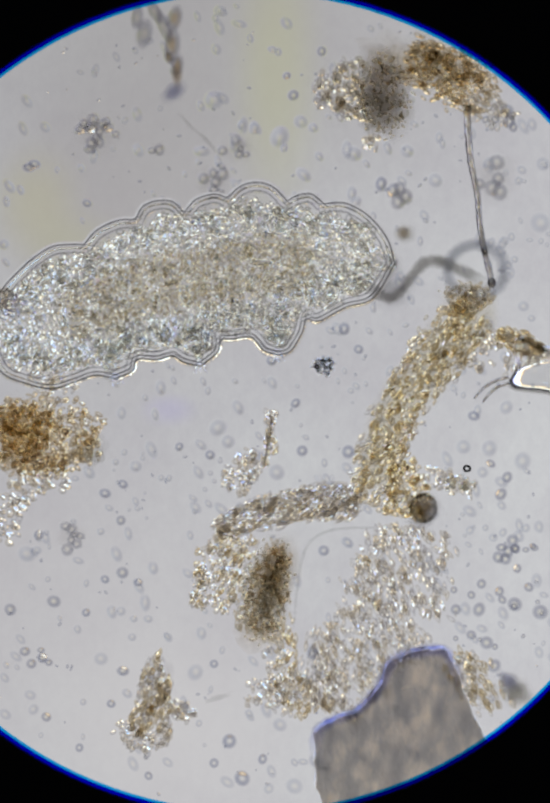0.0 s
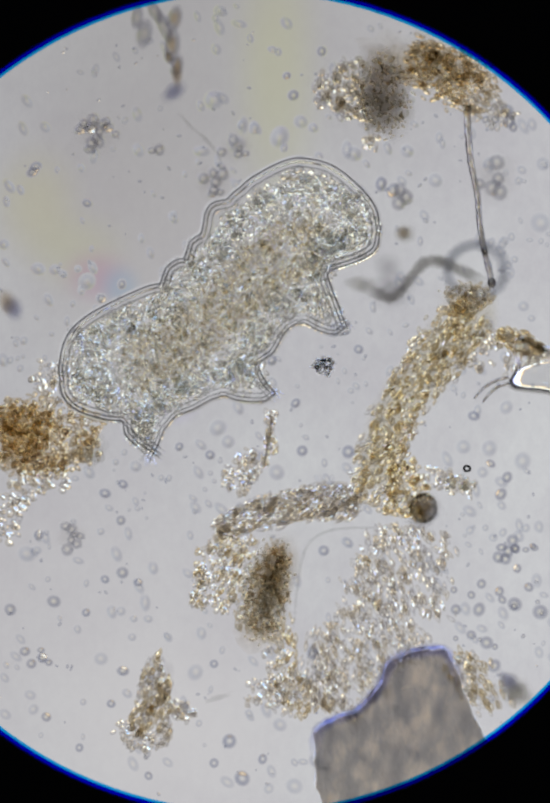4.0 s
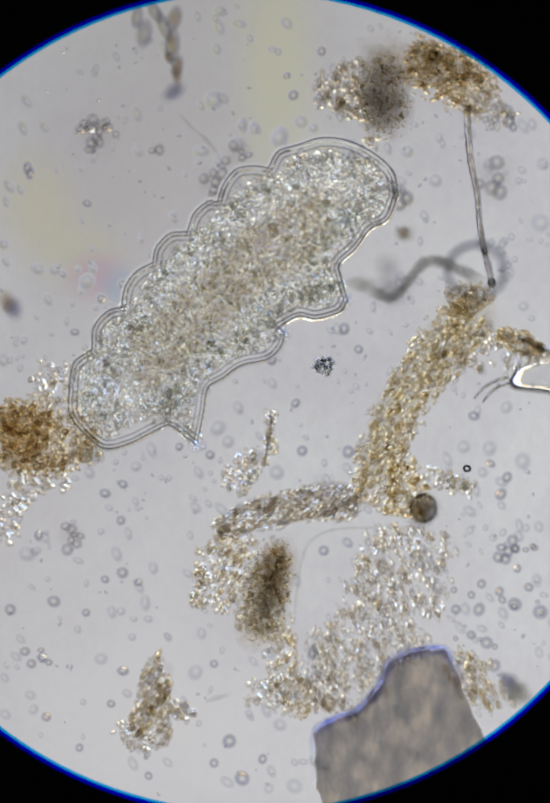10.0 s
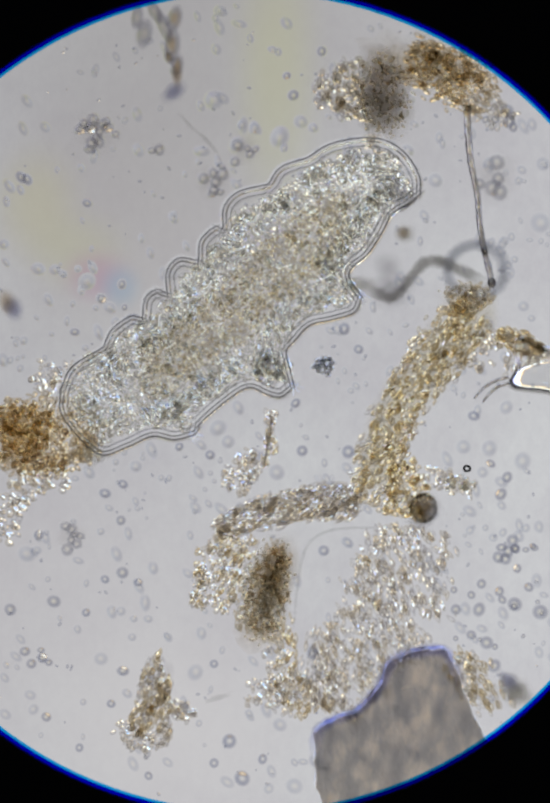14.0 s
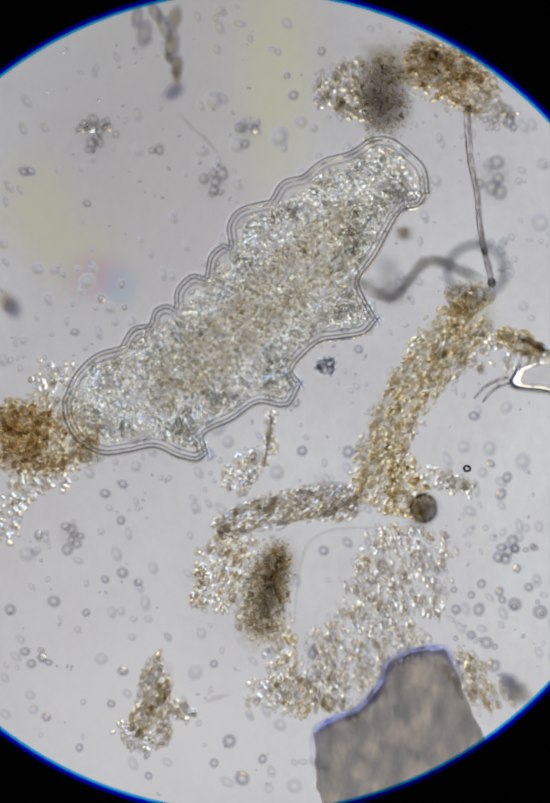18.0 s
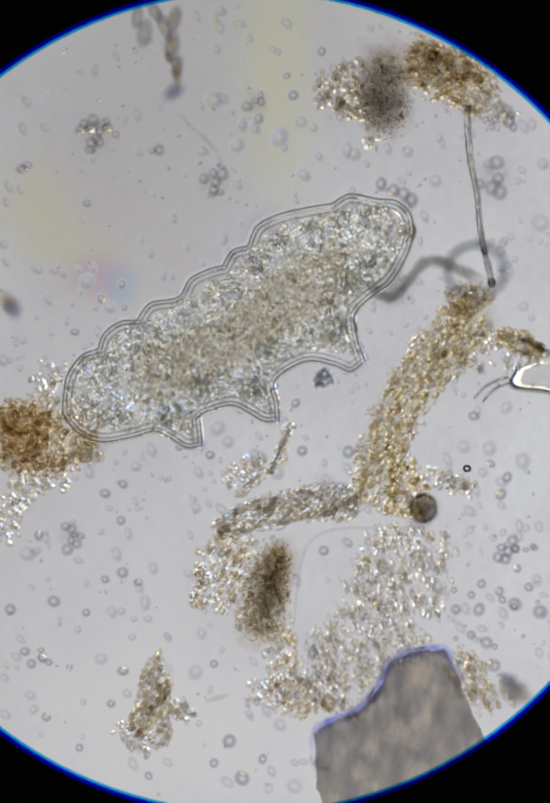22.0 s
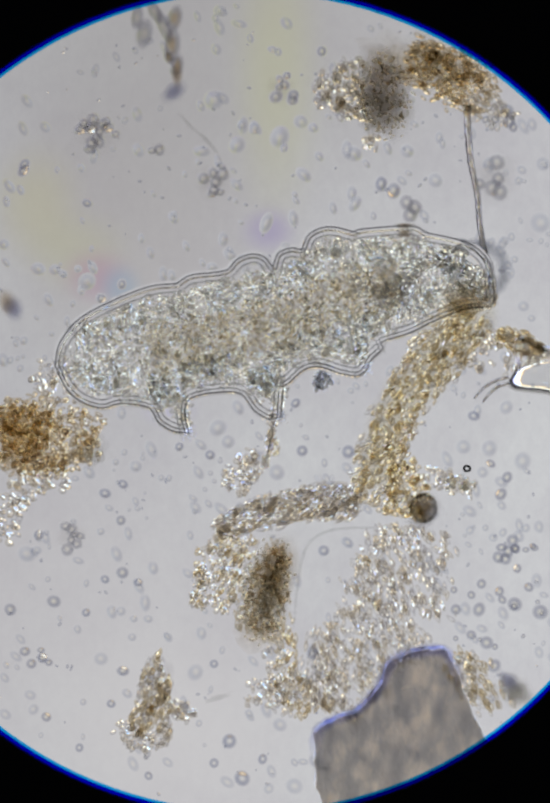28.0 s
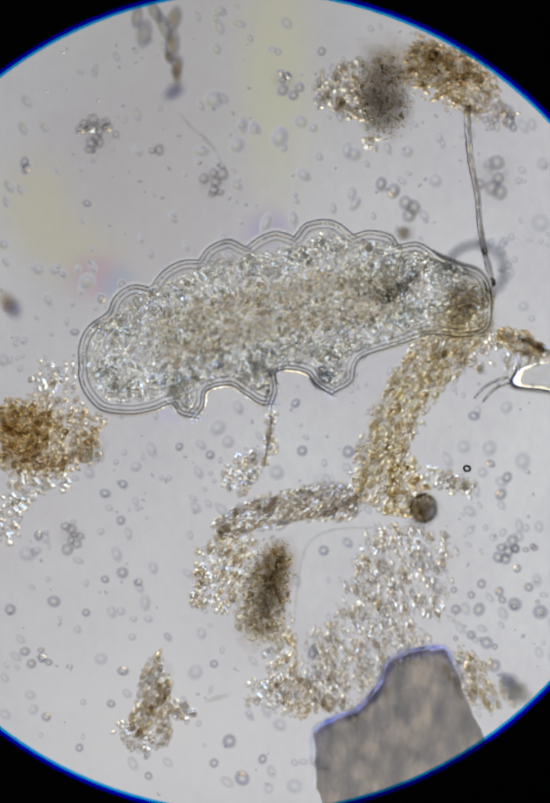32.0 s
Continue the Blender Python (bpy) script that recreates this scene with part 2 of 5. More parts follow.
STEM_HAZE = veil("smoky_stem", (0.41, 0.40, 0.38), 0.15, 0.10, 70, 2)


VEILS = (DARK_HAZE, RUST_HAZE, ORANGE_HAZE, GREY_HAZE, PALE_HAZE, BROWN_CELL, BLUE_CELL, SMOKE_HAZE)


# ---- building ----
def part(name, bm, material, parent=None, label=""):
    """Links a bmesh as one mesh object under a thing or a part."""
    me = bpy.data.meshes.new(name)
    bm.to_mesh(me)
    bm.free()
    me.polygons.foreach_set("use_smooth", [len(p.vertices) <= 4 for p in me.polygons])
    me.materials.append(material)
    ob = new(name, me)
    if parent:
        ob.parent = parent
    return tagged(ob, label)


def ball(sub=3, size=(1, 1, 1), rough=0.0, scale=1.0, seed=0, square=1.0, dome=False):
    """An uneven ball, or its upper half: half sizes, depth and scale of its unevenness."""
    bm = bmesh.new()
    bmesh.ops.create_icosphere(bm, subdivisions=sub, radius=1.0)
    off = Vector((seed * 3.1, seed * 1.7, seed * 0.9))
    rim = bm.verts.layers.float.new("rim")
    for v in bm.verts:
        d = v.co.normalized()
        v[rim] = math.hypot(d.x, d.y)
        r = 1 + rough * noise.noise(d * scale + off)
        c = [math.copysign(abs(x) ** square, x) for x in d]
        v.co = Vector((c[0] * size[0], c[1] * size[1], c[2] * size[2])) * r
    if dome:
        bmesh.ops.delete(bm, geom=[v for v in bm.verts if v.co.z < -0.12 * size[2]], context="VERTS")
    return bm


def smooth_line(points, n=8):
    """A smooth line through the points."""
    p = [Vector(q) for q in points]
    p = [2 * p[0] - p[1]] + p + [2 * p[-1] - p[-2]]
    out = []
    for i in range(1, len(p) - 2):
        a, b, c, d = p[i - 1:i + 3]
        for k in range(n):
            t = k / n
            out.append(0.5 * (2 * b + (c - a) * t + (2 * a - 5 * b + 4 * c - d) * t * t + (3 * b - a - 3 * c + d) * t ** 3))
    out.append(p[-2])
    return out


def tube(points, radii, sides=10, knots=0.0, n=8, ends=False):
    """A round rod along a smooth line; radii are spread evenly along it."""
    line = smooth_line(points, n)
    bm = bmesh.new()
    rim = bm.verts.layers.float.new("rim")
    rings = []
    for i, c in enumerate(line):
        f = i / (len(line) - 1)
        r = float(np.interp(f, np.linspace(0, 1, len(radii)), radii)) * (1 + knots * noise.noise(Vector((i * 0.55, c.x * 90, 3))))
        tan = (line[min(i + 1, len(line) - 1)] - line[max(i - 1, 0)]).normalized()
        side = tan.cross(Vector((0, 0, 1))).normalized()
        up = side.cross(tan)
        rings.append([bm.verts.new(c + r * (math.cos(a) * side + math.sin(a) * up)) for a in (2 * math.pi * k / sides for k in range(sides))])
        for k, v in enumerate(rings[-1]):
            v[rim] = max(abs(math.cos(2 * math.pi * k / sides)), 1 - 4 * min(f, 1 - f) if ends else 0)
    for a, b in zip(rings, rings[1:]):
        for k in range(sides):
            bm.faces.new((a[k], a[(k + 1) % sides], b[(k + 1) % sides], b[k]))
    bm.faces.new(rings[0][::-1])
    bm.faces.new(rings[-1])
    bmesh.ops.recalc_face_normals(bm, faces=bm.faces)
    return bm


def boulder(line, levels):
    """A stone over a plan outline: levels of height and share of the outline's size."""
    mid = sum(line, Vector()) / len(line)
    bm = bmesh.new()
    rings = []
    for z, share in levels:
        rings.append([bm.verts.new(mid + (p - mid) * share + Vector((0, 0, z + 0.003 * noise.noise(p * 30 + Vector((z * 50, 0, 0)))))) for p in line])
    k = len(line)
    for a, b in zip(rings, rings[1:]):
        for i in range(k):
            bm.faces.new((a[i], a[(i + 1) % k], b[(i + 1) % k], b[i]))
    bm.faces.new(rings[0][::-1])
    bm.faces.new(rings[-1])
    bmesh.ops.recalc_face_normals(bm, faces=bm.faces)
    return bm


def annulus(r0, r1, z0, z1, n=128):
    bm = bmesh.new()
    loops = []
    for r, z in ((r0, z0), (r1, z0), (r1, z1), (r0, z1)):
        loops.append([bm.verts.new((r * math.cos(2 * math.pi * k / n), r * math.sin(2 * math.pi * k / n), z)) for k in range(n)])
    for a in range(4):
        p, q = loops[a], loops[(a + 1) % 4]
        for k in range(n):
            bm.faces.new((p[k], p[(k + 1) % n], q[(k + 1) % n], q[k]))
    bmesh.ops.recalc_face_normals(bm, faces=bm.faces)
    return bm


def disc(r, z0, z1, n=96):
    bm = bmesh.new()
    bmesh.ops.create_cone(bm, cap_ends=True, segments=n, radius1=r, radius2=r, depth=z1 - z0)
    bmesh.ops.translate(bm, vec=(0, 0, (z0 + z1) / 2), verts=bm.verts)
    return bm


# ---- the microscope round the drop ----
def flat(ob):
    for p in ob.data.polygons:
        p.use_smooth = False
    return ob


bm = bmesh.new()
bmesh.ops.create_cube(bm, size=1.0)
for v in bm.verts:
    v.co = Vector((v.co.x * 3.4, v.co.y * 2.6, v.co.z * 0.3 - 0.15))
bmesh.ops.bevel(bm, geom=list(bm.edges), offset=0.012, segments=2, affect="EDGES")
slide = flat(part("ground", bm, SLIDE))
tagged(slide, "clear flat glass microscope slide under the water drop", "glass slide", kind="structure")
slide.visible_shadow = False

lamp = new("lamp")
lamp.location = (0, 0, LAMP_Z)
tagged(lamp, "round microscope lamp glowing white below the slide", "lamp")
flat(part("field_lens", disc(LAMP_R, -0.08, 0.0), LENS_GLOW, lamp, "glowing white field lens"))
part("housing", annulus(LAMP_R + 0.004, LAMP_R + 0.2, -0.5, 0.05), BLACK, lamp, "black metal lamp housing")

STOP_Z = 0.15
stop_at = at(488, 785, STOP_Z)
stop = new("field_stop")
stop.location = stop_at
k = S * (H - STOP_Z) / H
tagged(stop, "black round eyepiece field stop edged by a blue colour fringe", "field stop")
flat(part("plate", annulus(811 * k, 1700 * k, 0, 0.02), BLACK, stop, "black metal plate with a round opening"))
# two blue rings are added to colour in the eyepiece lens's fringe
flat(part("outer_fringe", annulus(803 * k, 810.6 * k, 0.004, 0.012), FRINGE_BLUE, stop, "added deep blue ring, the lens's colour fringe"))
for turn in (45, 135, 225, 315):
    post = part("post", disc(0.03, -STOP_Z - 0.002, 0.002, 24), BLACK, stop, "short black metal post standing on the slide")
    post.location = (1600 * k * math.cos(radians(turn)), 1600 * k * math.sin(radians(turn)), 0)
flat(part("inner_fringe", annulus(798 * k, 802.6 * k, 0.004, 0.012), FRINGE_CYAN, stop, "added light blue ring, the lens's colour fringe"))


def lens_bump(rings, sides):
    """A low round bump with soft flanks, one unit in radius and height: its places, faces and how far out each place lies."""
    verts, faces, rim = [(0.0, 0.0, 1.0)], [], [0.0]
    for j in range(1, rings + 1):
        f = j / rings
        verts += [(f * math.cos(2 * math.pi * k / sides), f * math.sin(2 * math.pi * k / sides), (1 - f * f) ** 2) for k in range(sides)]
        rim += [f] * sides
    for k in range(sides):
        n = (k + 1) % sides
        faces.append((0, 1 + k, 1 + n))
        for j in range(rings - 1):
            a, b = 1 + j * sides, 1 + (j + 1) * sides
            faces += [(a + k, b + k, b + n), (a + k, b + n, a + n)]
    return np.array(verts), np.array(faces), rim


LENS_V, LENS_F, LENS_RIM = lens_bump(9, 20)
GRAIN_V, GRAIN_F, GRAIN_RIM = lens_bump(5, 12)
FLESH_SHAPE = lens_bump(4, 10)


def lens_mesh(name, verts, material, shape=None):
    """One or more low bumps as a mesh; verts: a bump's places, or several bumps' one after another."""
    one, faces, rim = shape or (LENS_V, LENS_F, LENS_RIM)
    n = len(verts) // len(one)
    me = bpy.data.meshes.new(name)
    me.from_pydata(verts.tolist(), [], np.concatenate([faces + k * len(one) for k in range(n)]).tolist())
    me.polygons.foreach_set("use_smooth", [True] * len(me.polygons))
    me.attributes.new("rim", "FLOAT", "POINT").data.foreach_set("value", rim * n)
    me.materials.append(material)
    return me


def uneven_grain(r):
    """A grain's places, with a slightly irregular outline."""
    ang = np.arctan2(GRAIN_V[:, 1], GRAIN_V[:, 0])
    bulge = 1 + 0.14 * np.cos(2 * ang + r.uniform(0, 6.3)) + 0.08 * np.cos(3 * ang + r.uniform(0, 6.3))
    return GRAIN_V * np.stack([bulge, bulge, np.ones_like(bulge)], axis=1)


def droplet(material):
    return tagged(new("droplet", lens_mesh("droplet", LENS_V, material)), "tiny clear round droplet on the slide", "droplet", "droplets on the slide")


# ---- debris ----
GRAIN_BALL = bmesh.new()
bmesh.ops.create_icosphere(GRAIN_BALL, subdivisions=1, radius=1.1)
SEED_V = np.array([v.co[:] for v in GRAIN_BALL.verts])
SEED_F = np.array([[v.index for v in f.verts] for f in GRAIN_BALL.faces])
GRAIN_BALL.free()


def granules(name, parent, material, half, count, size, r, label="", shift=(0, 0, 0), boxy=2.0, fade=0.0, large=0.0, apart=0.0, low=0.0):
    """A cloud of granules filling an ellipsoid; low: as bumps so high for their radius."""
    verts, faces = [], []
    taken, misses = np.zeros((count, 2)), 0
    while len(faces) < count:
        q = r.uniform(-1, 1, 3)
        reach = abs(q[0]) ** boxy + abs(q[1]) ** boxy
        if reach > 1:
            continue
        room = math.sqrt(1 - reach)
        q[:2] *= 1 + fade * r.normal()
        p = np.array((q[0] * half[0], q[1] * half[1], q[2] * half[2] * room)) + np.array(shift)
        if apart and misses < 20 * count and len(faces) and np.min(np.hypot(*(taken[:len(faces)] - p[:2]).T)) < apart * S:
            misses += 1
            continue
        taken[len(faces)] = p[:2]
        rad = r.uniform(*size) * S * (1.7 if r.random() < large else 1.0)
        turn = r.uniform(0, math.pi)
        c, w = math.cos(turn), math.sin(turn)
        if low:
            v = FLESH_SHAPE[0] * np.array((rad * r.uniform(1.0, 1.9), rad, rad * low * r.uniform(0.65, 1.35)))
        else:
            v = SEED_V * np.array((rad * r.uniform(1.0, 1.6), rad, rad))
        verts.append(np.stack([v[:, 0] * c - v[:, 1] * w, v[:, 0] * w + v[:, 1] * c, v[:, 2]], axis=1) + p)
        faces.append(SEED_F + len(SEED_V) * len(faces))
    if low:
        me = lens_mesh(name, np.concatenate(verts), material, FLESH_SHAPE)
    else:
        me = bpy.data.meshes.new(name)
        me.from_pydata(np.concatenate(verts).tolist(), [], np.concatenate(faces).tolist())
        me.polygons.foreach_set("use_smooth", [True] * len(me.polygons))
        me.materials.append(material)
    ob = new(name, me)
    if parent:
        ob.parent = parent
    return tagged(ob, label, kind="stuff")


LOOSE = {}
GRAIN_SHAPE = (GRAIN_V, GRAIN_F, GRAIN_RIM)
GRAIN_HIGH = 0.72


def heap(thing, spine, count, size, material, rng, height=0.03, singles=24, stretch=1.5, along=None, label=""):
    """Fills a band (spine of x, y, half width in plan units) with loose grains: some as parts of their own, the rest joined.
    along: direction in degrees in which the grains lie."""
    pts = np.array(spine, float)
    seg = np.hypot(*np.diff(pts[:, :2], axis=0).T)
    run = np.concatenate([[0], np.cumsum(seg)])
    weight = np.interp(np.linspace(0, run[-1], 200), run, pts[:, 2])
    pick = rng.choice(200, size=count, p=weight / weight.sum())
    d = (pick + rng.random(count)) / 200 * run[-1]
    cx, cy, hw = (np.interp(d, run, pts[:, j]) for j in range(3))
    i = np.clip(np.searchsorted(run, d) - 1, 0, len(seg) - 1)
    tx, ty = (np.diff(pts[:, 0]) / seg)[i], (np.diff(pts[:, 1]) / seg)[i]
    o = (rng.uniform(-1, 1, count) + rng.normal(0, 0.12, count)) * hw
    x, y = cx - ty * o, cy + tx * o
    r = rng.uniform(size[0], size[1], count) * S
    z = r * 0.8 + rng.random(count) ** 1.3 * height
    turn = rng.uniform(0, math.pi, count) if along is None else np.radians(along + rng.normal(0, 18, count))
    base = thing.location
    # grains near the edge of the field lie flatter
    high = GRAIN_HIGH * (1 - 0.66 * np.minimum(1, np.hypot(x - 488, y - 785) / 780) ** 2)
    verts = []
    if material.name not in LOOSE:
        LOOSE[material.name] = [lens_mesh("grain", uneven_grain(rng), material, GRAIN_SHAPE) for _ in range(3)]
    for j in range(count):
        p = at(x[j], y[j], z[j]) - base
        if j < singles:
            ob = new("grain", LOOSE[material.name][j % 3])
            ob.parent = thing
            ob.matrix_basis = Matrix.Translation(p) @ Matrix.Rotation(turn[j], 4, "Z") @ Matrix.Diagonal((r[j] * stretch * 1.25, r[j] * 1.25, r[j] * high[j], 1))
            continue
        c, s = math.cos(turn[j]), math.sin(turn[j])
        v = uneven_grain(rng) * np.array([r[j] * stretch * 1.25, r[j] * 1.25, r[j] * high[j] * rng.uniform(0.6, 1.3)])
        verts.append(np.stack([v[:, 0] * c - v[:, 1] * s + p.x, v[:, 0] * s + v[:, 1] * c + p.y, v[:, 2] + p.z], axis=1))
    if verts:
        me = lens_mesh("grain_bed", np.concatenate(verts), material, GRAIN_SHAPE)
        ob = new("grain_bed", me)
        ob.parent = thing
        tagged(ob, label, kind="stuff")


def clump(name, x, y, label, category):
    ob = new(name)
    ob.location = at(x, y)
    return tagged(ob, label, category)


def core(thing, x, y, rx, ry, turn, material, seed, z=0.03, thick=0.022, rough=0.35, name="core", label=""):
    """A solid lumpy piece of a clump."""
    ob = part(name, ball(4, (rx * S, ry * S, thick), rough, 2.2, seed, dome=material in VEILS), material, thing, label)
    ob.matrix_basis = Matrix.Translation(at(x, y, z) - thing.location) @ Matrix.Rotation(radians(turn), 4, "Z")
    return ob


def dense(thing, x, y, rx, ry, turn, material, seed, layers=3.6, label=""):
    """A dense dark mass of fine granules at the heart of a clump."""
    count = int(layers * rx * ry / (1.3 * 2.4 ** 2))
    ob = granules("core", thing, material, (rx * S, ry * S, 0.02), count, (1.7, 3.1), np.random.default_rng(seed), label, fade=0.12)
    ob.matrix_basis = Matrix.Translation(at(x, y, 0.026) - thing.location) @ Matrix.Rotation(radians(turn), 4, "Z")
    return ob


rng = np.random.default_rng(7)

a = clump("algae_clump", 760, 190, "brown granular algae clump with a dark dense centre", "debris")
core(a, 750, 182, 66, 104, 6, DARK_HAZE, 1, 0.034, 0.02, 0.25, label="dark brown dense centre")
core(a, 742, 205, 42, 62, 10, SMOKE_HAZE, 2, 0.03, 0.015, 0.25)
core(a, 772, 122, 90, 60, -15, RUST_HAZE, 3, 0.03, 0.015, 0.5, label="rust-brown haze of fine algae")
core(a, 862, 138, 110, 66, -28, RUST_HAZE, 4, 0.03, 0.015, 0.5, label="rust-brown haze of fine algae")
core(a, 850, 130, 96, 56, -28, SMOKE_HAZE, 29, 0.03, 0.015, 0.5, label="grey-brown haze of fine algae")
heap(a, [(724, 262, 18), (724, 292, 8)], 18, (3.6, 5.4), GRAIN_PALE, rng, singles=8)
dense(a, 750, 185, 54, 84, 5, CORE, 1, 0.5)
dense(a, 868, 145, 76, 36, -25, CORE_RUST, 2, 0.7)
heap(a, [(735, 115, 36), (748, 180, 48), (748, 255, 38)], 60, (2.2, 3.8), SMOKE_GRAIN, rng, along=80, stretch=2.0)
heap(a, [(610, 202, 10), (655, 175, 48), (712, 172, 64)], 150, (3.4, 6.4), GRAIN_PALE, rng)
heap(a, [(610, 202, 10), (655, 175, 46), (712, 172, 60)], 40, (3.0, 5.2), SMOKE_GRAIN, rng)
core(a, 672, 175, 66, 70, 0, PALE_HAZE, 26, 0.03, 0.012, 0.5, label="pale haze of fine algae")
heap(a, [(790, 115, 36), (850, 140, 48), (910, 170, 50), (960, 200, 34)], 330, (2.3, 4.2), GRAIN_RUST, rng, along=-25, stretch=1.9)
heap(a, [(810, 85, 16), (880, 112, 22), (950, 155, 30)], 110, (2.8, 4.8), GRAIN_RUST, rng, along=-30, stretch=1.9)
heap(a, [(900, 215, 20), (960, 215, 30), (1010, 235, 16)], 60, (3.6, 6), GRAIN_PALE, rng, singles=16)

a = clump("algae_clump", 50, 860, "rust-brown granular algae clump with orange centre", "debris")
core(a, 48, 848, 96, 82, 10, ORANGE_HAZE, 5, 0.03, 0.015, 0.4, label="orange-brown dense centre")
core(a, 28, 835, 70, 52, 0, RUST_HAZE, 6, 0.03, 0.015, 0.4)
core(a, 158, 868, 54, 46, 20, RUST_HAZE, 7, 0.03, 0.015, 0.5)
core(a, 178, 884, 40, 34, 20, SMOKE_HAZE, 27, 0.03, 0.015, 0.5, label="brown haze")
core(a, 60, 905, 90, 50, 0, RUST_HAZE, 28, 0.03, 0.015, 0.5)
dense(a, 45, 840, 66, 52, 10, CORE_RUST, 3, 1.0)
heap(a, [(0, 850, 60), (60, 850, 70), (130, 860, 60)], 260, (2.2, 3.8), GRAIN_RUST, rng, along=25, stretch=2.2)
heap(a, [(0, 850, 60), (60, 850, 74), (130, 850, 70), (200, 860, 40)], 340, (3.2, 5.4), GRAIN_RUST, rng)
heap(a, [(140, 940, 14), (60, 930, 34), (20, 990, 26), (5, 1060, 24)], 150, (3.4, 5.8), GRAIN_PALE, rng)
heap(a, [(70, 760, 20), (110, 720, 34), (150, 760, 20)], 60, (3.2, 5.4), GRAIN_PALE, rng, singles=10)

a = clump("algae_strand", 800, 800, "golden granular algae strand winding across the slide", "debris")
dense(a, 908, 578, 46, 28, -8, CORE, 5, 0.8)
part("curl", tube([at(908 + 40 * math.cos(t) * (1 - 0.05 * t), 578 + 25 * math.sin(t) * (1 - 0.06 * t), 0.05) for t in (0.7 * k for k in range(-2, 10))], [7 * S, 6 * S, 7 * S], 14, 0.2, 6, True), CURL_HAZE, a, "dark curled edge").location = -a.location
core(a, 905, 585, 62, 40, 10, RUST_HAZE, 23, 0.03, 0.015, 0.4)
part("mass", tube([at(*p, 0.03) for p in ((915, 575), (928, 615), (876, 668), (826, 735), (776, 800), (748, 870), (738, 940), (730, 985))], [r * S for r in (44, 56, 66, 60, 56, 56, 54, 46)], 24, 0.15, 6, True), STRAND_HAZE, a, "golden haze of fine algae").location = -a.location
part("sheath", tube([at(*p, 0.02) for p in ((852, 648), (800, 712), (752, 778), (722, 850), (706, 920), (700, 975))], [4 * S, 5 * S, 4 * S], 10, 0.3, 8, True), FAINT_HAZE, a, "thin faint sheath").location = -a.location
heap(a, [(905, 575, 40), (930, 610, 44), (876, 668, 56), (826, 735, 48), (776, 800, 43), (748, 870, 46), (738, 940, 46), (730, 985, 40)], 530, (2.6, 4.8), GRAIN, rng, singles=60, along=58, stretch=1.9)
heap(a, [(905, 575, 44), (930, 610, 46), (874, 668, 58), (824, 735, 50), (774, 800, 45), (746, 870, 48), (738, 940, 48), (730, 985, 40)], 330, (3.0, 5.2), GRAIN_PALE, rng, singles=60, along=40, stretch=1.8)
heap(a, [(958, 640, 22), (948, 690, 26), (925, 720, 16)], 60, (2.9, 5.0), GRAIN_PALE, rng, singles=16)
heap(a, [(790, 900, 18), (800, 960, 40), (790, 1010, 46)], 200, (2.9, 5.0), GRAIN, rng)
heap(a, [(830, 930, 20), (880, 940, 18), (925, 955, 18)], 70, (3.0, 5.0), GRAIN_PALE, rng, singles=10)
heap(a, [(870, 938, 10), (900, 945, 12), (922, 952, 14)], 24, (2.6, 4.4), SMOKE_GRAIN, rng, singles=6)

a = clump("algae_strand", 560, 1000, "pale granular algae strand lying on the slide", "debris")
heap(a, [(700, 985, 26), (640, 975, 36), (560, 990, 30), (480, 1010, 26), (425, 1040, 20)], 600, (2.6, 4.8), GRAIN_PALE, rng, singles=40, along=28, stretch=2.6)
heap(a, [(690, 1000, 16), (660, 950, 16), (610, 950, 14)], 16, (5, 9), SPLINTER, rng, singles=8)

a = clump("grain_field", 770, 1150, "loose scatter of pale golden grains", "debris")
heap(a, [(800, 1030, 70), (790, 1110, 90), (770, 1190, 96), (720, 1260, 80), (670, 1330, 70), (640, 1390, 50)], 1000, (2.7, 4.8), GRAIN_PALE, rng, height=0.015, singles=60, along=-70, stretch=2.3)
heap(a, [(640, 1210, 14), (625, 1280, 46), (610, 1380, 40)], 140, (2.3, 3.8), GRAIN_PALE, rng, height=0.015, singles=20, along=76, stretch=3.2)
part("membrane", tube([at(*p, 0.01) for p in ((572, 1250), (578, 1170), (588, 1100), (606, 1058), (645, 1036), (710, 1030), (790, 1034))], [3 * S, 5 * S, 5 * S, 4 * S], 12, 0.2, 8, True), FAINT_HAZE, a, "faint smooth membrane edge").location = -a.location
heap(a, [(880, 1290, 30), (940, 1340, 40), (970, 1380, 26)], 50, (3, 5), GRAIN, rng, height=0.015, singles=10, along=-60, stretch=2.0)
heap(a, [(880, 1290, 30), (940, 1340, 40), (980, 1390, 30)], 70, (3.5, 6.5), GRAIN_PALE, rng, height=0.015, singles=14, along=-60, stretch=1.8)

a = clump("algae_clump", 510, 1150, "brown granular algae clump with dark elongated centre", "debris")
core(a, 540, 1108, 50, 84, -14, BROWN_CELL, 8, 0.034, 0.02, 0.25, label="dark brown dense centre")
core(a, 518, 1180, 64, 78, -10, SMOKE_HAZE, 9, 0.03, 0.02, 0.3)
core(a, 534, 1125, 48, 90, -12, SMOKE_HAZE, 33, 0.03, 0.02, 0.3)
core(a, 505, 1232, 56, 40, 0, RUST_HAZE, 10, 0.03, 0.015, 0.5)
core(a, 526, 1150, 48, 90, -12, RUST_HAZE, 22, 0.03, 0.015, 0.5)
dense(a, 522, 1155, 46, 90, -12, CORE, 6, 0.8)
heap(a, [(545, 1060, 22), (520, 1150, 44), (500, 1240, 44)], 170, (2.2, 3.6), GRAIN_RUST, rng, along=75, stretch=2.4)
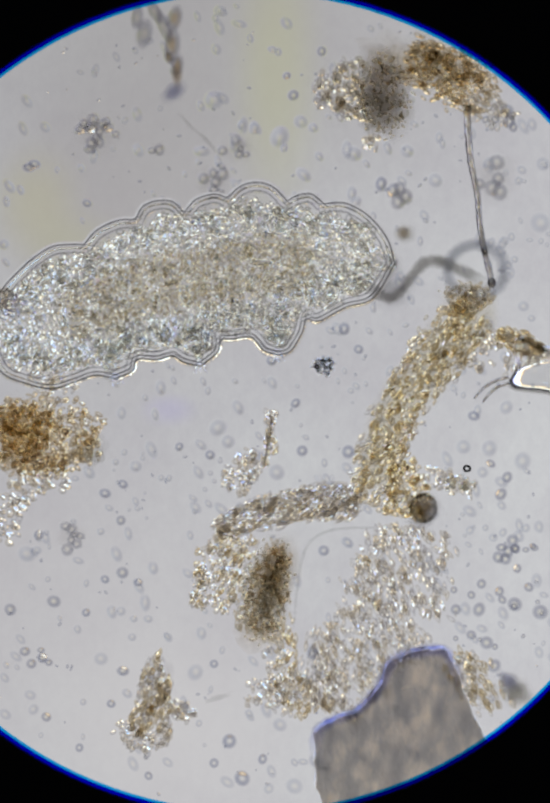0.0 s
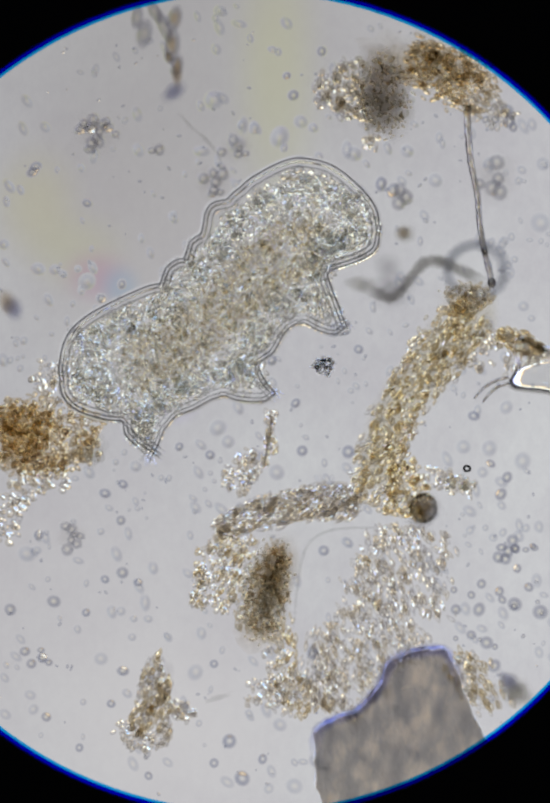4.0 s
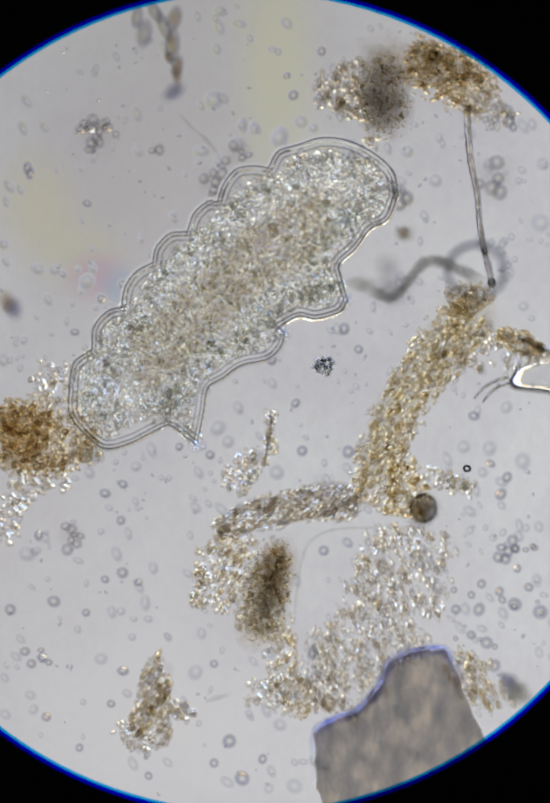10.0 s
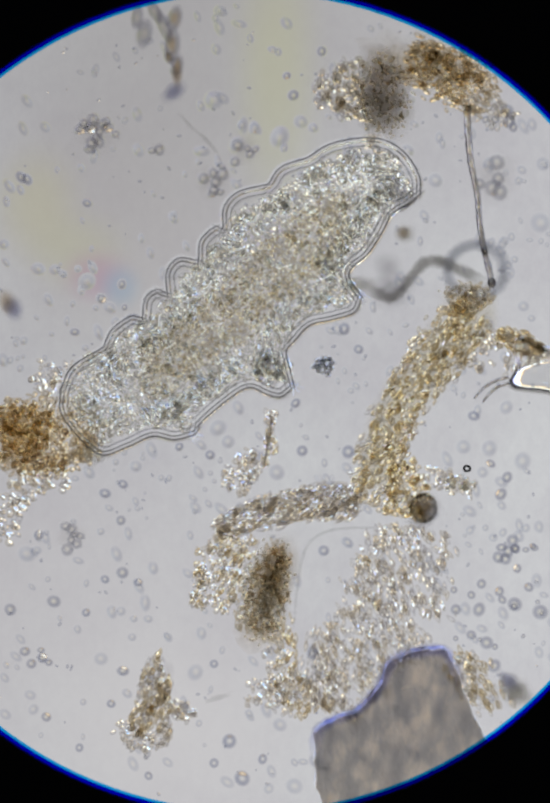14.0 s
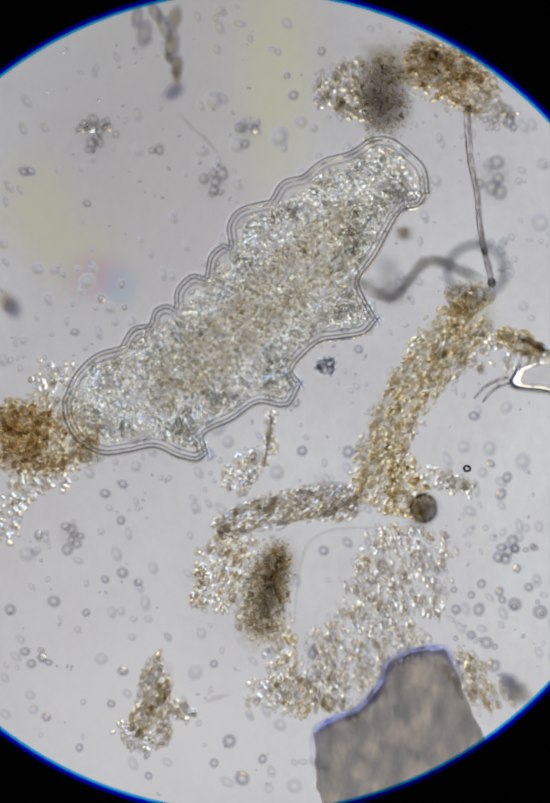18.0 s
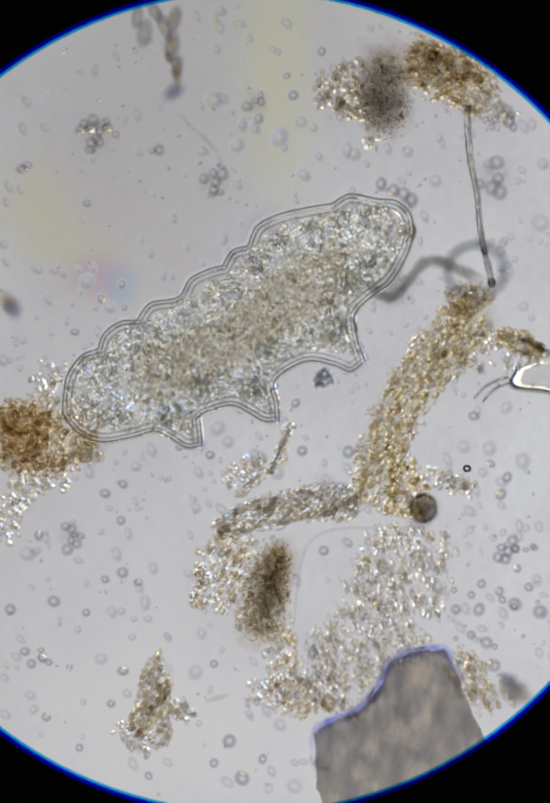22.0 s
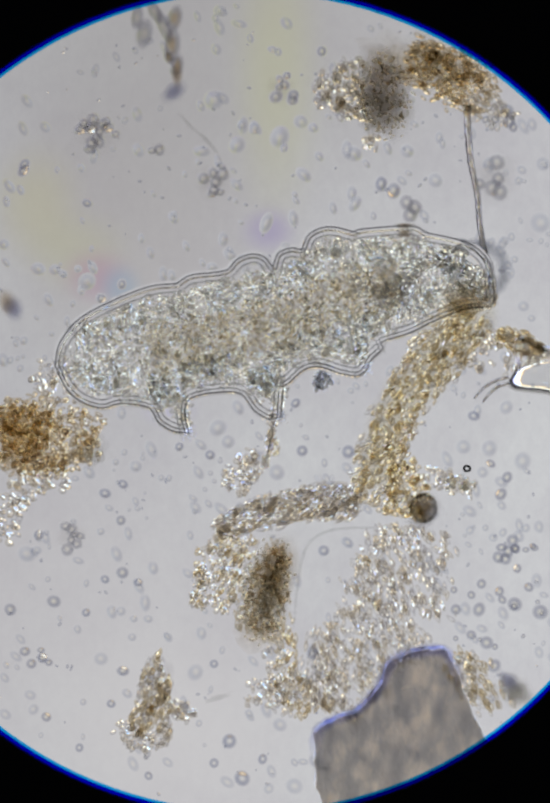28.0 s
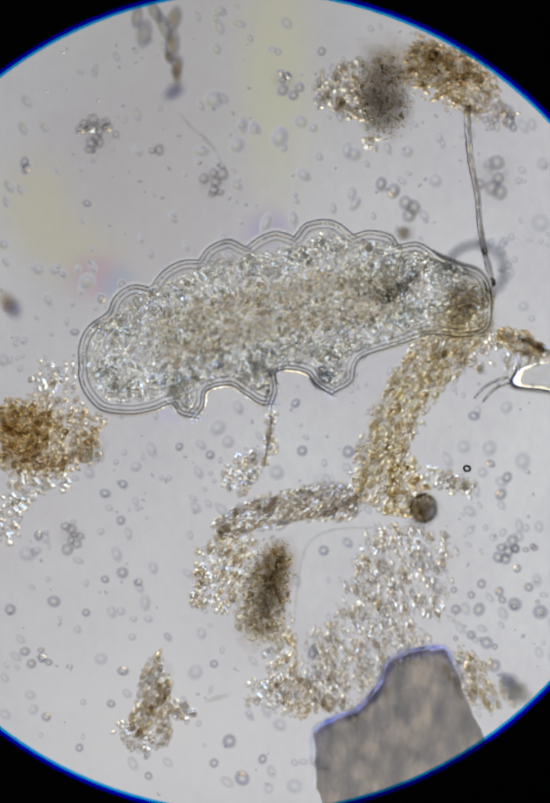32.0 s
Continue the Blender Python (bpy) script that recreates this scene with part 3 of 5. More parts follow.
heap(a, [(530, 1070, 30), (515, 1150, 44), (500, 1235, 40)], 90, (2.4, 4.2), SMOKE_GRAIN, rng, along=80, stretch=2.0)
heap(a, [(470, 1040, 36), (430, 1110, 50), (410, 1190, 40)], 340, (2.7, 4.8), GRAIN_PALE, rng, along=60)
heap(a, [(558, 1200, 18), (556, 1280, 22), (575, 1350, 32), (604, 1400, 22)], 80, (2.5, 4.2), GRAIN, rng, along=80, stretch=2.2)
heap(a, [(470, 1040, 34), (430, 1110, 48), (410, 1190, 38)], 110, (2.4, 4.0), GRAIN, rng, along=65, stretch=2.2)
heap(a, [(550, 1220, 22), (535, 1290, 26), (570, 1360, 40), (480, 1355, 20)], 210, (2.9, 5.0), GRAIN_PALE, rng, along=-75)

a = clump("algae_clump", 300, 1390, "small golden algae clump on the slide", "debris")
core(a, 308, 1350, 38, 90, -6, GREY_HAZE, 25, 0.03, 0.012, 0.4)
heap(a, [(302, 1272, 12), (305, 1340, 28), (290, 1430, 40)], 75, (2.8, 4.8), GRAIN, rng, along=70, stretch=2.4)
heap(a, [(302, 1290, 14), (300, 1350, 30), (285, 1440, 46)], 90, (3.4, 5.6), GRAIN_PALE, rng, along=65, stretch=2.4)
heap(a, [(330, 1380, 16), (380, 1392, 18)], 50, (3.2, 5.2), GRAIN_PALE, rng, singles=10)
heap(a, [(235, 1410, 20), (275, 1455, 26), (320, 1440, 14)], 70, (3.2, 5.4), GRAIN_PALE, rng, singles=14)

# thread between the clumps
a = clump("thread", 930, 380, "thin brown knotted thread across the water", "filament")
part("strand", tube([at(*p, 0.02) for p in ((912, 205), (914, 260), (920, 320), (932, 380), (937, 440), (946, 490), (956, 530), (960, 556))], [7 * S, 6.4 * S, 5.6 * S, 5.6 * S, 5.6 * S, 6 * S], 10, 0.3, 10), THREAD, a).location = -a.location
for px, py, r in ((946, 490, 6), (960, 552, 8)):
    ob = part("knot", ball(3, (r * S, r * S * 1.3, r * S), 0.12, 2, px), THREAD, a)
    ob.location = at(px, py, 0.02) - a.location

# hazy loop and tail of jelly
a = clump("jelly_loop", 860, 530, "hazy translucent loop of jelly with a dark stem", "debris")
ring = [at(930 + 56 * math.cos(t), 528 + 50 * math.sin(t), 0.018) for t in (2 * math.pi * k / 14 for k in range(15))]
part("loop", tube(ring, [19 * S, 16 * S, 19 * S], 20, 0.15, 6), LOOP_HAZE, a, "hazy pale loop").location = -a.location
stem = ((962, 556), (925, 540), (888, 522), (858, 511), (830, 513), (808, 535), (790, 560), (765, 582), (735, 572), (702, 556))
part("stem", tube([at(*p, 0.02) for p in stem], [r * S for r in (8, 15, 17, 17, 18, 15, 13, 15, 16, 10)], 20, 0.25, 8, True), STEM_HAZE, a, "dark smoky curled stem").location = -a.location
core(a, 764, 562, 58, 50, 20, GREY_HAZE, 11, 0.02, 0.012, 0.25, name="bulb", label="grey hazy bulb")
core(a, 758, 520, 34, 32, 0, GREY_HAZE, 12, 0.02, 0.012, 0.25, name="bulb", label="pale hazy bulb")
core(a, 706, 556, 40, 22, -10, SMOKE_HAZE, 13, 0.02, 0.012, 0.25, name="bulb", label="grey hazy bulb")
core(a, 768, 570, 40, 34, 0, GREY_HAZE, 17, 0.02, 0.012, 0.25, name="bulb", label="grey blurred bulb")
a = clump("round_cell", 788, 455, "small dark out-of-focus round cell", "cell")
core(a, 790, 457, 26, 24, 0, SMOKE_HAZE, 12, 0.012, 0.01, 0.1, name="body")
core(a, 788, 455, 18, 17, 0, BROWN_CELL, 13, 0.01, 0.008, 0.1, name="heart")

# dark spore, cells
a = clump("spore", 825, 1005, "dark brown round spore resting against the strand", "spore")
core(a, 827, 992, 36, 38, 0, DARK_HAZE, 13, 0.05, 0.0125, 0.07, name="heart", label="purple-brown heart")
part("shell", tube([at(827 + 24 * math.cos(t), 992 + 26 * math.sin(t), 0.05) for t in (2 * math.pi * k / 14 for k in range(15))], [6 * S, 5 * S, 6 * S], 16, 0.1, 5), STEM_HAZE, a, "dark brown shell").location = -a.location
core(a, 818, 1022, 34, 26, 0, GREY_HAZE, 14, 0.05, 0.01, 0.3, name="bud")
core(a, 826, 996, 44, 44, 0, GREY_HAZE, 15, 0.03, 0.01, 0.3, name="halo", label="grey haze round the spore")
a = clump("dark_cell", 20, 595, "dark brown blurred oval cell on the slide", "cell")
# brown and blue pieces put the lens's colour fringe into the cell
core(a, 14, 590, 24, 34, 20, BROWN_CELL, 15, 0.012, 0.011, 0.1, name="body")
core(a, 27, 602, 24, 32, 20, BLUE_CELL, 16, 0.01, 0.011, 0.1, name="shell", label="blue-grey colour fringe on the cell's inner side")
a = clump("dark_cell", 1005, 1350, "smoky brown mineral flake on the slide", "flake")
core(a, 1006, 1347, 48, 36, -40, SMOKE_HAZE, 16, 0.02, 0.014, 0.25, name="body")
core(a, 994, 1330, 34, 20, -40, BLUE_CELL, 18, 0.02, 0.012, 0.25, name="edge", label="bluish blurred edge")
core(a, 1012, 1352, 36, 26, -40, SMOKE_HAZE, 19, 0.016, 0.012, 0.25, name="heart")
a = clump("tiny_ring", 912, 915, "tiny sharp dark ring on the cover glass", "speck")
part("ring", tube([at(912 + 6 * math.cos(t), 915 + 5 * math.sin(t), 0.004) for t in (2 * math.pi * k / 10 for k in range(11))], [2.4 * S, 2.4 * S], 8, 0.1, 3), BLACK, a).location = -a.location

# mineral slab
a = clump("mineral_slab", 780, 1420, "large smoky grey mineral slab with rough edges", "mineral")
outline = [(628, 1580), (615, 1500), (614, 1430), (640, 1400), (690, 1380), (735, 1335), (760, 1285), (800, 1266), (862, 1262), (885, 1300), (905, 1350), (938, 1420), (960, 1475), (800, 1600)]
line = smooth_line([at(*p) for p in outline + outline[:1]], 12)[:-1]
line = [p + Vector((noise.noise(p * 55), noise.noise(p * 70 + Vector((9, 9, 9))), 0)) * 0.0045 for p in line]
part("slab", boulder(line, ((0.004, 0.985), (0.02, 1.0), (0.06, 0.997), (0.072, 0.985), (0.0735, 0.96), (0.074, 0.5))), MINERAL, a, "smoky grey slab").location = -a.location
# blue tube added along the slab for the lens's colour fringe
part("rim", tube([at(x + 4, y + 10, 0.078) for x, y in outline[1:11]], [17 * S, 14 * S, 18 * S, 12 * S], 14, 0.3, 8, True), SLAB_FRINGE, a, "added blue fringe of the lens's colour error").location = -a.location

# clear shard
a = clump("crystal_shard", 1040, 720, "clear angular glassy shard with dark edges", "crystal")
plate = smooth_line([at(*p) for p in ((992, 744), (1012, 718), (1060, 702), (1110, 692), (1114, 766), (1050, 762), (1004, 757), (992, 744))], 4)[:-1]
part("plate", boulder(plate, ((0.004, 0.97), (0.012, 1.0), (0.024, 0.93), (0.03, 0.85), (0.031, 0.4))), CRYSTAL, a, "clear wedge plate").location = -a.location
facet = smooth_line([at(*p) for p in ((1004, 668), (1022, 652), (1052, 668), (1095, 690), (1100, 706), (1050, 712), (1020, 722), (1006, 706), (1004, 668))], 3)[:-1]
part("spike", boulder(facet, ((0.006, 0.96), (0.016, 1.0), (0.028, 0.8), (0.034, 0.45))), SMOKE_CRYSTAL, a, "smoky pointed facet").location = -a.location
heap(a, [(985, 690, 38), (1030, 690, 28), (1065, 700, 14)], 90, (3.2, 6.0), GRAIN_PALE, rng, singles=14, height=0.03)
heap(a, [(970, 655, 18), (1010, 668, 22), (1055, 690, 14)], 60, (3.0, 5.0), GRAIN, rng, singles=10, height=0.03, along=-25, stretch=2.0)
part("smoky_edge", tube([at(*p, 0.05) for p in ((972, 652), (1000, 656), (1030, 668), (1060, 682), (1090, 692))], [5 * S, 7 * S, 7 * S, 6 * S], 14, 0.4, 6, True), STEM_HAZE, a, "dark smoky upper edge").location = -a.location
# dark tube added over the clear plate to darken its lower edge
part("lower_edge", tube([at(*p, 0.05) for p in ((990, 750), (1015, 758), (1050, 762), (1100, 768))], [7 * S, 9 * S, 9 * S, 9 * S], 14, 0.15, 6, True), STEM_HAZE, a, "dark lower edge").location = -a.location
for line in (((926, 778), (944, 758), (966, 744), (994, 736)), ((942, 786), (956, 768), (974, 754), (996, 748))):
    part("splinter", tube([at(*p, 0.012) for p in line], [2 * S, 3.4 * S, 3 * S], 9, 0.2, 5), THREAD, a, "thin grey splinter").location = -a.location

# chain and faint clusters of cells
a = clump("cell_chain", 315, 100, "hazy chain of pale cells with a dark tip", "algae")
for px, py, rx, ry, tn in ((268, 34, 9, 20, -6), (282, 66, 12, 24, -10), (303, 24, 9, 20, 30), (320, 52, 9, 28, 22), (341, 36, 11, 22, -14), (336, 88, 12, 28, -4), (346, 130, 9, 20, -10), (330, 112, 7, 12, 20)):
    cell = new("cell", lens_mesh("cell", LENS_V * np.array((rx * 1.7 * S, ry * 1.5 * S, rx * S * 0.3)), CELL))
    cell.parent = a
    cell.matrix_basis = Matrix.Translation(at(px, py, 0.02) - a.location) @ Matrix.Rotation(radians(tn), 4, "Z")
    core(a, px, py, rx * 1.3, ry * 1.2, tn, BROWN_CELL if px > 325 else GREY_HAZE, px, 0.012, 0.007, 0.4, name="cell")
core(a, 340, 180, 36, 22, 40, BLUE_CELL, 31, 0.012, 0.008, 0.2, name="tip", label="blue-grey blurred tip")
core(a, 346, 148, 14, 34, 0, BROWN_CELL, 32, 0.012, 0.008, 0.2, name="tip", label="brown blurred tip")


def cluster(name, label, category, x, y, cells, spread, size, material, seed):
    r = np.random.default_rng(seed)
    th = clump(name, x, y, label, category)
    for j in range(cells):
        ang, rad = j * 2.4 + r.normal(0, 0.5), spread * math.sqrt((j + 0.3) / cells) * r.uniform(0.75, 1.3)
        s = r.uniform(*size)
        wide = r.uniform(0.7, 1.2)
        if material in (CELL, GRAIN_DROP):
            ob = new("cell", lens_mesh("cell", LENS_V * np.array((s * 1.25 * S, s * 1.25 * S * wide, s * S * (0.2 if material == GRAIN_DROP else 0.32))), material))
            ob.parent = th
        else:
            ob = part("cell", ball(3, (s * S, s * S * wide, s * S * 0.55), 0.25, 1.8, seed + j), material, th)
        ob.location = at(x + rad * math.cos(ang), y + rad * math.sin(ang), s * S * 0.9) - th.location
    if material == CELL:
        core(th, x, y, spread * 1.5, spread * 1.4, 0, PALE_HAZE, seed, 0.002, 0.004, 0.3, name="haze", label="pale hazy halo")
    return th


cluster("cell_cluster", "hazy round cluster of brownish cells", "cells", 190, 260, 14, 36, (8, 13), CELL, 41)
cluster("cell_cluster", "faint cluster of pale cells", "cells", 415, 355, 7, 30, (7, 12), CELL, 42)
drifter = cluster("cell_cluster", "faint cluster of pale cells drifting in the water", "cells", 465, 290, 5, 26, (7, 11), CELL, 43)
cluster("cell_cluster", "faint pair of pale cells", "cells", 308, 290, 2, 12, (8, 13), CELL, 44)
pushed = cluster("cell_cluster", "group of pale round cells by the thread", "cells", 796, 398, 3, 17, (10, 15), CELL, 45)
cluster("cell_cluster", "faint group of pale cells", "cells", 965, 350, 5, 42, (11, 17), CELL, 46)
cluster("cell_cluster", "hazy group of pale cells", "cells", 140, 1045, 7, 24, (7, 12), CELL, 47)
cluster("cell_cluster", "bright pair of pale grains", "cells", 75, 1285, 5, 28, (7, 12), GRAIN_DROP, 48)
cluster("cell_cluster", "group of pale cells with bright centres", "cells", 1000, 1070, 7, 32, (7, 12), GRAIN_DROP, 49)
cluster("cell_cluster", "faint group of pale cells", "cells", 985, 235, 5, 32, (8, 14), GRAIN_DROP, 50)
mote = cluster("dark_mote", "small dark grey cluster of grains under the animal", "debris", 632, 712, 40, 19, (3.5, 6), MOTE, 51)

# twig that the animal brushes
twig = clump("algae_twig", 500, 900, "small crooked twig of algae standing near the animal", "debris")
part("stalk", tube([at(*p, 0.012) - twig.location for p in ((530, 812), (528, 845), (522, 875), (516, 910))], [2.4 * S, 2 * S, 2.4 * S, 2 * S], 9, 0.5, 7), THREAD, twig)
heap(twig, [(520, 812, 8), (540, 812, 8)], 8, (4, 6), GRAIN_PALE, rng, singles=6, height=0.01)
heap(twig, [(530, 815, 5), (526, 850, 6), (520, 885, 7), (514, 910, 6)], 60, (3.2, 5.2), GRAIN_PALE, rng, singles=12, height=0.01)
heap(twig, [(532, 840, 7), (535, 885, 10)], 12, (2.8, 4.8), GRAIN, rng, singles=6, height=0.01)
heap(twig, [(505, 895, 22), (470, 920, 28), (452, 960, 20)], 130, (2.9, 5.0), GRAIN_PALE, rng, singles=16, height=0.015)


# ---- droplets ----
MADE = {}


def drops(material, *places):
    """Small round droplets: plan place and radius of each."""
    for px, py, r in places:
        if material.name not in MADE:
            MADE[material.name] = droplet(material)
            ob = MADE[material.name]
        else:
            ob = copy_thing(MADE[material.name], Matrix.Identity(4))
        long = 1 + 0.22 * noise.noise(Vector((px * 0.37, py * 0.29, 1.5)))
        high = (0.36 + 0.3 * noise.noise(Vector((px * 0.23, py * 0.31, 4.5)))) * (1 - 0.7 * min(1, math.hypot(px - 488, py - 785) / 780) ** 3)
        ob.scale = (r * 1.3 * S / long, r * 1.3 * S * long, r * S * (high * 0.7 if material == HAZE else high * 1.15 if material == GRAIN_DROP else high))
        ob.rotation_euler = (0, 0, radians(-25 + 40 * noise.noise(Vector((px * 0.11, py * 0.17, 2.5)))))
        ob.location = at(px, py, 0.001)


drops(GRAIN_DROP, (768, 372, 13))
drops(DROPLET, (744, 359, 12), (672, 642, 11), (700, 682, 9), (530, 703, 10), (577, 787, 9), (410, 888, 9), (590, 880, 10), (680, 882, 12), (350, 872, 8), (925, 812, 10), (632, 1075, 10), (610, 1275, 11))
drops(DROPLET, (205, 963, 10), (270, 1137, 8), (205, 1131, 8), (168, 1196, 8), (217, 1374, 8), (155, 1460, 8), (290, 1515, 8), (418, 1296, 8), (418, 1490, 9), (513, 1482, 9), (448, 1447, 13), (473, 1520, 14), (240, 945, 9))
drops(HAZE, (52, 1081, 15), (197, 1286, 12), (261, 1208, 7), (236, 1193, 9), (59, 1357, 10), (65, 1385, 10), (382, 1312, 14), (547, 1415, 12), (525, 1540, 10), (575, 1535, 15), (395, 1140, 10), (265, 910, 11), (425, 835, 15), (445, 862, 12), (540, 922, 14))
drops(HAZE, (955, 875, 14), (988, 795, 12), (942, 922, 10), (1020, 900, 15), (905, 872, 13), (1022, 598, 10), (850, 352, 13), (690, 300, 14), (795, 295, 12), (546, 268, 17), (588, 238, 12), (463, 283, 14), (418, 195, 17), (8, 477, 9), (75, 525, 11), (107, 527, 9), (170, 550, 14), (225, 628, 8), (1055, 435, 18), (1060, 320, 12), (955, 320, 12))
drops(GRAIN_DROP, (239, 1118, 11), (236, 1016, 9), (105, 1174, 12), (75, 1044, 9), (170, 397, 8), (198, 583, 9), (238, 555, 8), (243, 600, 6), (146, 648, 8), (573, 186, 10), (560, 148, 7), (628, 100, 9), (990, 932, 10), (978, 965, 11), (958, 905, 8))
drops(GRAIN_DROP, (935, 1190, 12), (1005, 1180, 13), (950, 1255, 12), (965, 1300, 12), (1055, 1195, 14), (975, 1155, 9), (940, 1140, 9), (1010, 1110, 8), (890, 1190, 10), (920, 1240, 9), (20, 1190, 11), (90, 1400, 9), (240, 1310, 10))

# faint filaments
for name, line, r in (("filament", ((398, 1372), (420, 1364), (455, 1354)), 5), ("filament", ((345, 215), (375, 250), (402, 272), (432, 310)), 4)):
    a = clump(name, *line[0], "faint pale filament lying on the slide", "filament")
    part("strand", tube([at(*p, 0.006) for p in line], [r * S, r * 1.6 * S, r * S], 12, 0.3, 8, True), FAINT_HAZE, a).location = -a.location


rover = cluster("loose_cell", "small dark-rimmed cell drifting in the water", "cell", 64, 322, 2, 8, (11, 14), GRAIN_DROP, 52)


def scatter(count, box, size, material, seed):
    r = np.random.default_rng(seed)
    for _ in range(count):
        drops(material, (r.uniform(box[0], box[2]), r.uniform(box[1], box[3]), r.uniform(*size)))


scatter(6, (20, 420, 200, 640), (3, 7), HAZE, 69)
scatter(16, (20, 640, 170, 790), (4, 9), HAZE, 68)
scatter(5, (380, 20, 620, 330), (6, 12), HAZE, 70)
scatter(12, (960, 280, 1060, 640), (4, 10), HAZE, 71)
scatter(14, (20, 1000, 400, 1480), (3, 8), HAZE, 61)
scatter(8, (860, 980, 1060, 1060), (4, 9), HAZE, 62)
scatter(6, (60, 160, 560, 420), (5, 10), HAZE, 63)
scatter(14, (880, 1060, 1060, 1280), (4, 9), GRAIN_DROP, 64)
scatter(16, (220, 880, 430, 1000), (3, 7), HAZE, 65)
scatter(14, (560, 640, 760, 900), (3, 7), HAZE, 66)


# faint droplets all over the slide
r = np.random.default_rng(90)
verts = []
for k in range(420):
    ang, far = r.uniform(0, 2 * math.pi), 780 * math.sqrt(r.random())
    p = at(488 + far * math.cos(ang), 785 + far * math.sin(ang), 0.0008)
    size, turn = r.uniform(6, 16) * S, radians(r.normal(-60, 25))
    v = LENS_V * np.array((size * r.uniform(1.0, 1.5), size * 0.8, size * r.uniform(0.12, 0.28) * (1 - 0.75 * (far / 780) ** 3)))
    c, w = math.cos(turn), math.sin(turn)
    verts.append(np.stack([v[:, 0] * c - v[:, 1] * w + p.x, v[:, 0] * w + v[:, 1] * c + p.y, v[:, 2] + p.z], axis=1))
tagged(new("faint_droplets", lens_mesh("faint_droplets", np.concatenate(verts), HAZE)), "faint flat droplets scattered over the glass slide", "droplets", kind="stuff")

# fine dust all over the slide
dust = granules("dust", None, DROPLET, (0.42, 0.42, 0.001), 340, (1.6, 4.0), np.random.default_rng(80), "fine pale dust specks scattered over the glass slide", tuple(at(490, 785, 0.003)), low=0.22)
tagged(dust, category="dust")


# ---- the animal ----
bear = new("tardigrade")
tagged(bear, "plump translucent grey tardigrade crawling on stubby clawed legs", "tardigrade")
BODY_Z = 0.066
STANCES = []


def stance(t, tail, back, snout, hind, foot3, flank, foot2, chest, foot1, neck):
    """How the animal lies at t seconds, in plan units: tail end, folds of the back (the last place of each is the notch after it), snout,
    then the underside from the tail: line to the hind foot, to the middle foot, to the front foot, to the snout."""
    STANCES.append((t, tail, back, snout, (hind, flank, chest, neck), (foot3, foot2, foot1)))


def run_of(line):
    run = [0.0]
    for p, q in zip(line, line[1:]):
        run.append(run[-1] + (q - p).length)
    return run


def along(line, run, u):
    s = [u * run[-1]]
    return Vector((float(np.interp(s, run, [p.x for p in line])[0]), float(np.interp(s, run, [p.y for p in line])[0]), 0))


def flat_line(points, n=8):
    return smooth_line([Vector((*p, 0)) for p in points], n)


def edge_lines(tail, back, snout, under, feet):
    """The skin's edge as lines: the folds of the back from tail to snout, then snout to front foot and on to the tail."""
    over = []
    for i, fold in enumerate(back):
        start = tail if i == 0 else back[i - 1][-1]
        end = (snout,) if i == len(back) - 1 else ()
        over += flat_line((start, *fold, *end), 6)
    stops = (tail, *feet, snout)
    lines = [over]
    for k in (3, 2, 1, 0):
        lines.append(flat_line((stops[k], *under[k], stops[k + 1]), 6)[::-1])
    return lines


def middle_lines(lines):
    """Smooth lines along back and belly, tail to snout, that leave out the legs."""
    top = lines[0]
    low = [p for line in lines[:0:-1] for p in line[::-1]]
    out = []
    for line, reach in ((top, 60), (low, 110)):
        run = run_of(line)
        n = 41
        pts = [along(line, run, k / (n - 1)) for k in range(n)]
        near = max(1, round(reach / (run[-1] / n)))
        soft = []
        for k in range(n):
            w = min(near, k, n - 1 - k)
            soft.append(sum(pts[k - w:k + w + 1], Vector()) / (2 * w + 1))
        out.append((soft, run_of(soft)))
    return out


def inside(p, loop, room):
    """Whether p lies within the loop and at least room from it."""
    hit = False
    for a, b in zip(loop, loop[1:] + loop[:1]):
        if (a.y > p.y) != (b.y > p.y) and p.x < a.x + (p.y - a.y) / (b.y - a.y) * (b.x - a.x):
            hit = not hit
    return hit and min((q - p).length_squared for q in loop) > room * room


def placed(p, way, z, centre):
    """A pose at plan place p with its x axis along the plan direction way, in the animal's space."""
    m = Matrix.Rotation(math.atan2(-way.y, way.x), 4, "Z")
    return Matrix.Translation(at(p.x, p.y, z) - centre) @ m


# section across the skin's edge, from outside to inside: place and height in plan units, and strength of the dark
# contour painted there
SKIN_HIGH = 1.1
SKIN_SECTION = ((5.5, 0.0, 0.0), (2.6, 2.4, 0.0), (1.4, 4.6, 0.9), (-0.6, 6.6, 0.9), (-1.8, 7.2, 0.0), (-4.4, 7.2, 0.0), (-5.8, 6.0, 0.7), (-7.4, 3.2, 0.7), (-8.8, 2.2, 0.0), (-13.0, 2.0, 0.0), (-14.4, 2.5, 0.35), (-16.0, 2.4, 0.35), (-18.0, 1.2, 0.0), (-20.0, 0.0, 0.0))


